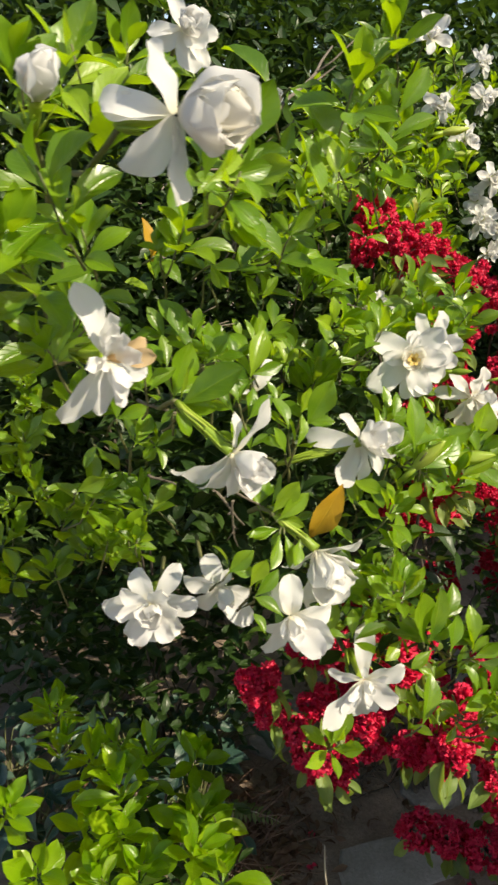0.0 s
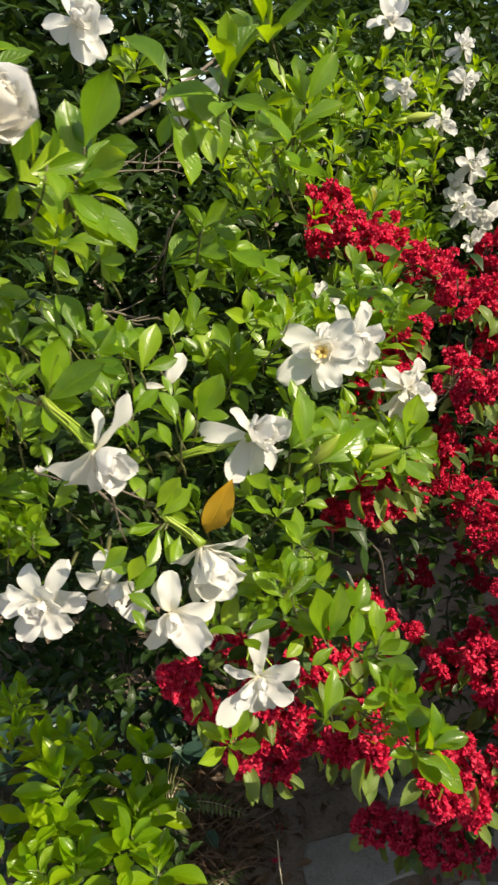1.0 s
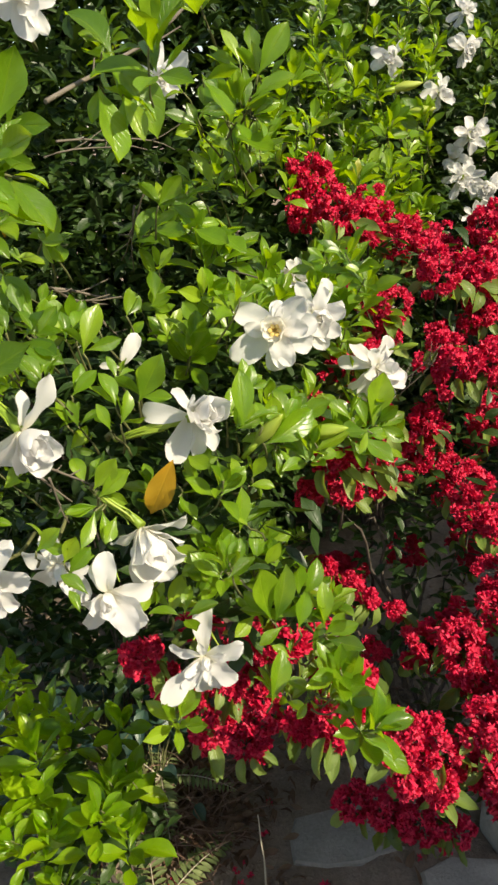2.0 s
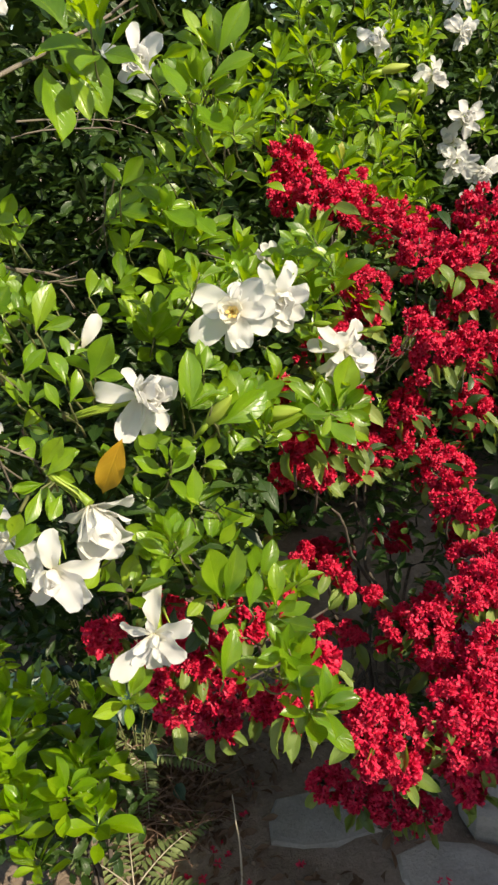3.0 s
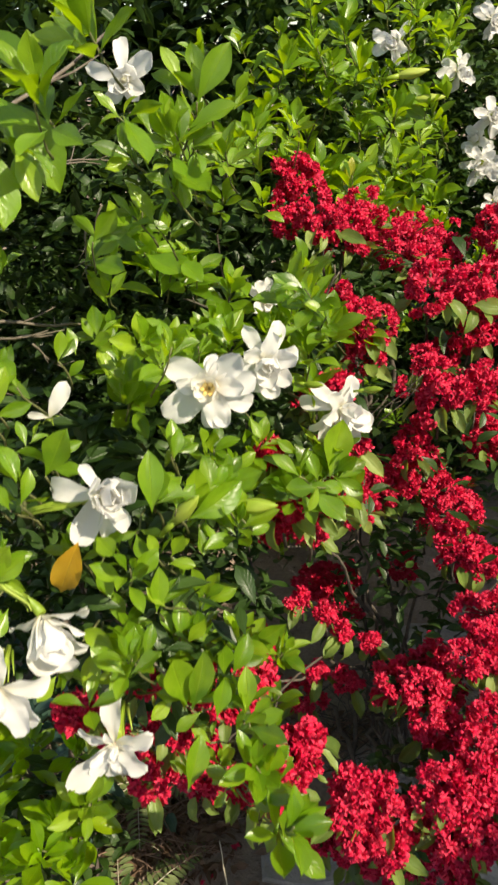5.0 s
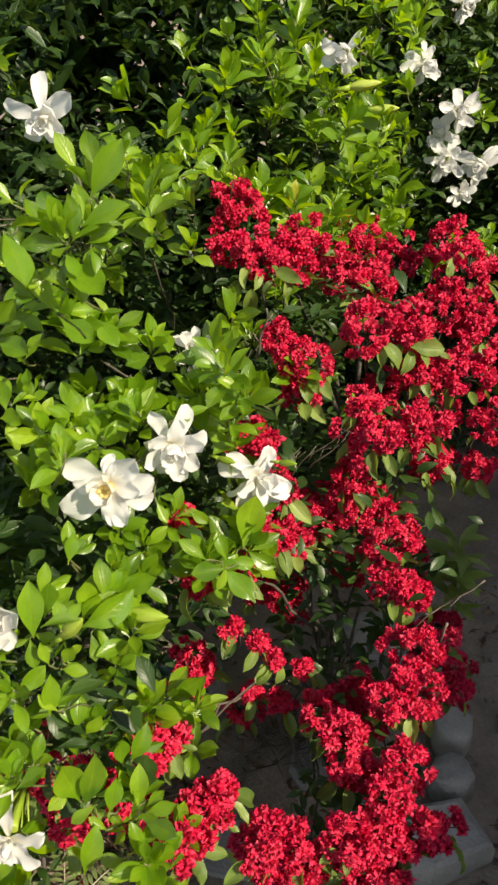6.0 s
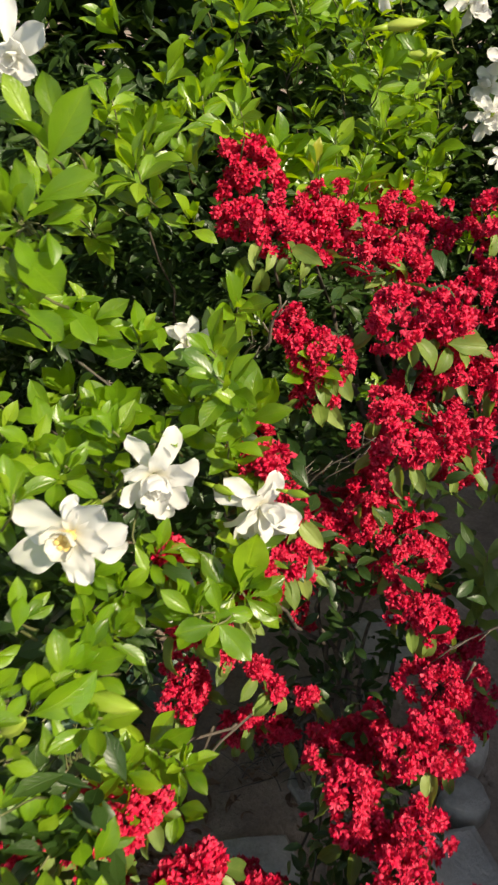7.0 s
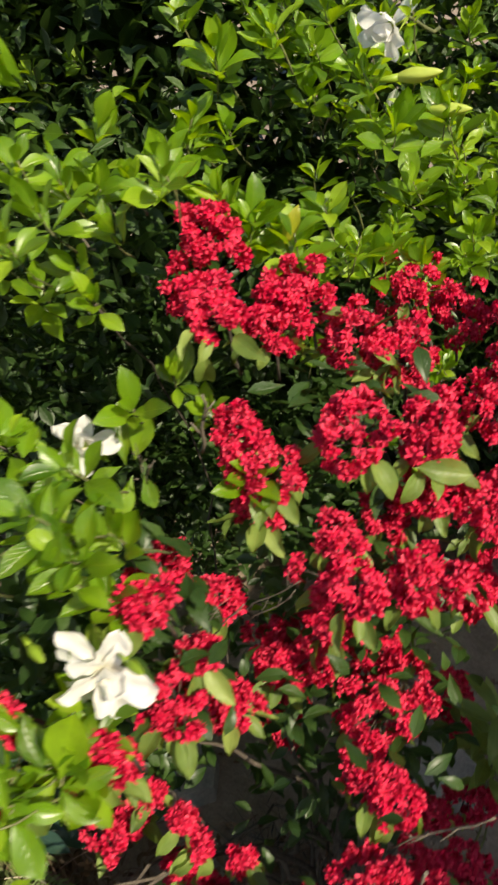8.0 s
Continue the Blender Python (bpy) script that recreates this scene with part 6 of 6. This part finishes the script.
def fill_rear(count):
    """The hedge's far side, of large leaves in the same shade-darkened colour."""
    r = random.Random(31)
    for _ in range(count):
        x, z = r.uniform(-1.2, 1.3), r.uniform(0.02, 1.58)
        d = Vector((r.uniform(-1, 1), r.uniform(-1, 0.3), r.uniform(-0.4, 0.9)))
        back.put_inner(Vector((x, hedge_face(x, 0.6) + r.uniform(0.7, 1.2), z)), d, r.uniform(-0.5, 0.5), r.uniform(0.08, 0.12))


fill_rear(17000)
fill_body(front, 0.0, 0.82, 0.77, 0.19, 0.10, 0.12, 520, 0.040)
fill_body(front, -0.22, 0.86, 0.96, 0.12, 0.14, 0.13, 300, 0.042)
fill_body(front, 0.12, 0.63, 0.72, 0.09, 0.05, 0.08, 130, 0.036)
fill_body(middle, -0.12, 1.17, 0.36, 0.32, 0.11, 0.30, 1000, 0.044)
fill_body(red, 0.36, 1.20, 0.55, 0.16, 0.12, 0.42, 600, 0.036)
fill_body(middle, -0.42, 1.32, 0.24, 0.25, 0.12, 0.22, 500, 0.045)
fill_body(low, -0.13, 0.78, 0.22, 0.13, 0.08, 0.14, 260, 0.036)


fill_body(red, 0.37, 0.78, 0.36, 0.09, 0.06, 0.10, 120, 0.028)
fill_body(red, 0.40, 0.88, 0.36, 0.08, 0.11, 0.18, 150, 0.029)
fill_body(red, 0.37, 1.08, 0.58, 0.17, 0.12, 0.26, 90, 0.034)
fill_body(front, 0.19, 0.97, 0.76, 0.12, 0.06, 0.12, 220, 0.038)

red.put_leaf(Vector((0.198, 1.157, 0.950)), Vector((-0.22, -0.2, -0.9)), -1.06, 0.046)
red.put_leaf(Vector((0.218, 1.146, 0.943)), Vector((0.05, -0.25, -0.9)), -0.16, 0.045)
red.put_leaf(Vector((0.473, 1.134, 0.872)), Vector((-0.9, -0.25, 0.12)), -1.01, 0.052)

front.finish(300, 4, 0.0026)
middle.finish(300, 2, 0.0024)
back.finish(0, 6, 0.010)
low.finish(220, 7, 0.004)
red.finish(300, 18, 0.005)


# ------------------------------------------------------------- small things
def hanging_leaf(shrub, x, y, z, way, long, material, label, roll=0.4):
    m = Matrix.Translation(-shrub.base) @ turned(Vector((x, y, z)), Vector(way), roll, long)
    part("yellowed_leaf", mesh_of("yellowed_leaf", *blade(9, 4, 0.19, 0.30, -0.6, 0.035, 5, 0.5, 0.0, 0.02, 0.9), material), None, shrub.ob, label, m)


hanging_leaf(front, 0.076, 0.570, 0.857, (-0.38, -0.15, -0.85), 0.060, YELLOW_LEAF, "old yellow-orange leaf about to drop", -1.27)
hanging_leaf(middle, 0.254, 1.274, 1.012, (0.35, -0.15, 0.9), 0.042, AGEING_LEAF, "ageing leaf turning yellow on its shoot", 2.20)
hanging_leaf(front, -0.096, 0.712, 1.055, (0.4, -0.2, -0.8), 0.04, YELLOW_LEAF, "old yellow-orange leaf about to drop", 0.2)


def fern(x, y, z, count, long, seed, label):
    r = random.Random(seed)
    ob = thing("fern", x, y, z, label, "fern", "ferns")
    for i in range(count):
        a = 6.2832 * i / count + r.uniform(-0.4, 0.4)
        out = Vector((math.cos(a), math.sin(a), 0))
        pts = [out * long * t * 0.95 + Vector((0, 0, long * (0.55 * t - 0.5 * t * t))) for t in (0, 0.15, 0.3, 0.45, 0.6, 0.75, 0.9, 1.0)]
        bm = bmesh.new()
        tube(bm, pts, 0.0013, 0.0005, 5)
        frond = part("frond", bm, STRAW, ob, "arching frond with paired leaflets")
        picks = []
        for k in range(2, 19):
            t = k / 19
            f = t * 7
            lo = min(6, int(f * 1.0))
            p = pts[lo].lerp(pts[lo + 1], f - lo)
            d = (pts[lo + 1] - pts[lo]).normalized()
            s = d.cross(Vector((0, 0, 1))).normalized()
            w = long * 0.17 * math.sin(math.pi * (0.15 + 0.83 * t)) ** 0.8
            for g in (-1, 1):
                picks.append((k % 2, turned(p, s * g + d * 0.35 + Vector((0, 0, 0.1)), r.uniform(-0.25, 0.25), w)))
        part("leaflet_fringe", joined("leaflet_fringe", NARROW, picks, FERN_LEAF), None, frond, "", kind="stuff")


fern(-0.085, 1.04, 0.03, 7, 0.15, 3, "small green fern among dry litter on the soil")
fern(-0.05, 0.80, 0.01, 6, 0.17, 4, "pale fern with arching fronds at the shrub's foot")
fern(-0.01, 0.925, 0.0, 4, 0.085, 6, "tiny fern sprouting from the dark soil")


def ground_plant(x, y, z, count, seed):
    ob = thing("ground_plant", x, y, z, "dark blue-green broad-leaved ground plant in shade", "plant")
    r = random.Random(seed)
    single = [mesh_of("leaf", *k, DARK_LEAF) for k in OVATE]
    bm = bmesh.new()
    for i in range(count):
        a = r.uniform(0, 6.28)
        q = r.uniform(0.02, 0.16)
        at = Vector((math.cos(a) * q, math.sin(a) * q, r.uniform(0.04, 0.15)))
        part("leaf", r.choice(single), None, ob, "", turned(at, Vector((math.cos(a), math.sin(a) - 0.5, r.uniform(-0.3, 0.3))), r.uniform(-0.5, 0.5), r.uniform(0.04, 0.065)))
        tube(bm, arc(Vector((at.x * 0.2, at.y * 0.2, 0)), at, Vector((0, 0, 0.02)), 4), 0.0014, 0.0009, 5)
    part("stalk_tuft", bm, GREEN_TWIG, ob, kind="stuff")


ground_plant(-0.33, 1.20, 0.0, 40, 3)
ground_plant(-0.20, 1.12, 0.0, 30, 8)
ground_plant(-0.10, 1.22, 0.0, 30, 9)
ground_plant(-0.38, 1.02, 0.0, 34, 10)
ground_plant(-0.24, 0.98, 0.0, 36, 12)
ground_plant(-0.10, 1.04, 0.0, 30, 13)
ground_plant(-0.46, 1.14, 0.0, 36, 14)


def upright_sprig(x, y, z, long, count, seed):
    """A slender sprig with narrow leaves in a spray."""
    ob = thing("leafy_sprig", x, y, 0.0, "slender sprig with narrow grey-green leaves", "plant", "sprigs")
    r = random.Random(seed)
    bm = bmesh.new()
    tube(bm, arc(Vector((0, 0, 0)), Vector((0, 0, z)), Vector((0.02, 0.01, 0)), 6), 0.002, 0.001, 6)
    part("stem", bm, GREEN_TWIG, ob)
    single = [mesh_of("leaf", *k, MYRTLE_LEAF) for k in NARROW]
    for i in range(count):
        a = i * 2.4
        at = Vector((0, 0, z - 0.1 * i / count))
        part("leaf", r.choice(single), None, ob, "", turned(at, Vector((math.cos(a), math.sin(a), 0.5 + r.uniform(-0.3, 0.3))), r.uniform(-0.3, 0.3), long * r.uniform(0.8, 1.2)))


upright_sprig(0.545, 1.21, 0.50, 0.06, 16, 1)
upright_sprig(0.555, 1.22, 0.43, 0.055, 14, 2)


def dry_stalk(x, y, tall, lean, seed):
    bm = bmesh.new()
    tube(bm, arc(Vector((0, 0, -0.01)), Vector((lean, 0.0, tall)), Vector((0.012, 0, 0)), 7), 0.0018, 0.001, 6)
    data = bpy.data.meshes.new("dry_stalk")
    bm.to_mesh(data)
    bm.free()
    data.materials.append(STRAW)
    ob = new("dry_stalk", data)
    ob.location = (x, y, 0)
    tagged(ob, "thin pale dry grass stalk standing in the soil", "grass stalk", "dry stalks")


dry_stalk(0.111, 0.82, 0.195, -0.004, 1)
dry_stalk(0.21, 0.80, 0.05, 0.05, 2)


def dry_brush(x, y, count, seed, material=BARK):
    """A tangle of dead twigs and curled leaves on the soil under the red shrub."""
    r = random.Random(seed)
    bm = bmesh.new()
    for _ in range(count):
        a, q = r.uniform(0, 6.28), r.uniform(0, 0.09)
        p = Vector((math.cos(a) * q, math.sin(a) * q, r.uniform(0.0, 0.03)))
        e = p + Vector((r.uniform(-0.09, 0.09), r.uniform(-0.06, 0.06), r.uniform(0.01, 0.06)))
        tube(bm, arc(p, e, Vector((r.uniform(-1, 1), r.uniform(-1, 1), 1)) * 0.02, 5), r.uniform(0.0008, 0.0018), 0.0005, 5)
    data = bpy.data.meshes.new("dry_brush")
    bm.to_mesh(data)
    bm.free()
    data.materials.append(material)
    ob = new("dry_brush", data)
    ob.location = (x, y, ground_height(x, y) - 0.004)
    tagged(ob, "tangle of dead brown twigs on the soil", "brushwood", kind="stuff")


dry_brush(0.25, 1.14, 34, 5)
dry_brush(0.28, 1.22, 30, 6)
dry_brush(-0.07, 0.985, 90, 7, DRY_FROND)
dry_brush(-0.01, 1.03, 60, 8, DRY_FROND)
dry_brush(0.03, 0.90, 24, 9, DRY_FROND)
dry_brush(0.28, 1.20, 46, 10, DRY_FROND)


def litter():
    r = random.Random(21)
    picks = []
    for _ in range(1500):
        x, y = r.gauss(0.05, 0.28), r.gauss(1.0, 0.16)
        if r.random() < 0.35:
            x, y = r.gauss(-0.02, 0.07), r.gauss(0.98, 0.07)
        elif r.random() < 0.3:
            x, y = r.uniform(0.50, 0.95), r.uniform(0.75, 1.7)
        if any((x - sx) ** 2 + (y - sy) ** 2 < 0.0081 for sx, sy in STONES):
            continue
        a = r.uniform(0, 6.28)
        picks.append((r.randrange(4), turned(Vector((x, y, ground_height(x, y) + r.uniform(0.002, 0.012))), Vector((math.cos(a), math.sin(a), r.uniform(-0.2, 0.4))), r.uniform(-1, 1), r.uniform(0.012, 0.035))))
    ob = new("leaf_litter", joined("leaf_litter", LIGHT, picks, DEAD_LEAF))
    tagged(ob, "curled dry brown leaves scattered on the soil", "leaf litter", kind="stuff")
    bm = bmesh.new()
    for _ in range(420):
        x, y = r.uniform(-0.5, 1.0), r.uniform(0.7, 1.8)
        s = r.uniform(0.002, 0.008)
        m = Matrix.Translation((x, y, ground_height(x, y) + s * 0.3)) @ Euler((r.uniform(0, 3), r.uniform(0, 3), 0)).to_matrix().to_4x4() @ Matrix.Diagonal((s, s * r.uniform(0.6, 1), s * r.uniform(0.5, 0.9), 1))
        bmesh.ops.create_icosphere(bm, subdivisions=1, radius=1, matrix=m)
    data = bpy.data.meshes.new("soil_crumbs")
    bm.to_mesh(data)
    bm.free()
    data.materials.append(SOIL)
    tagged(new("soil_crumbs", data), "small crumbs and pebbles on the dark soil", "soil", kind="stuff")


litter()


def fallen_petals():
    """Red petals that dropped on the soil under the bushes."""
    r = random.Random(44)
    picks = []
    for _ in range(20):
        x, y = (r.gauss(0.02, 0.03), r.gauss(0.87, 0.025)) if r.random() < 0.5 else (r.uniform(0.0, 0.45), r.uniform(0.82, 1.1))
        picks.append((r.randrange(7), Matrix.Translation((x, y, ground_height(x, y) + 0.004)) @ Euler((r.uniform(-0.6, 0.6), r.uniform(-0.6, 0.6), r.uniform(0, 6))).to_matrix().to_4x4() @ Matrix.Scale(r.uniform(0.004, 0.008), 4)))
    ob = new("fallen_petals", joined("fallen_petals", FLORETS, picks, RED_PETAL))
    tagged(ob, "small red petals fallen on the dark soil", "petals", kind="stuff")


fallen_petals()
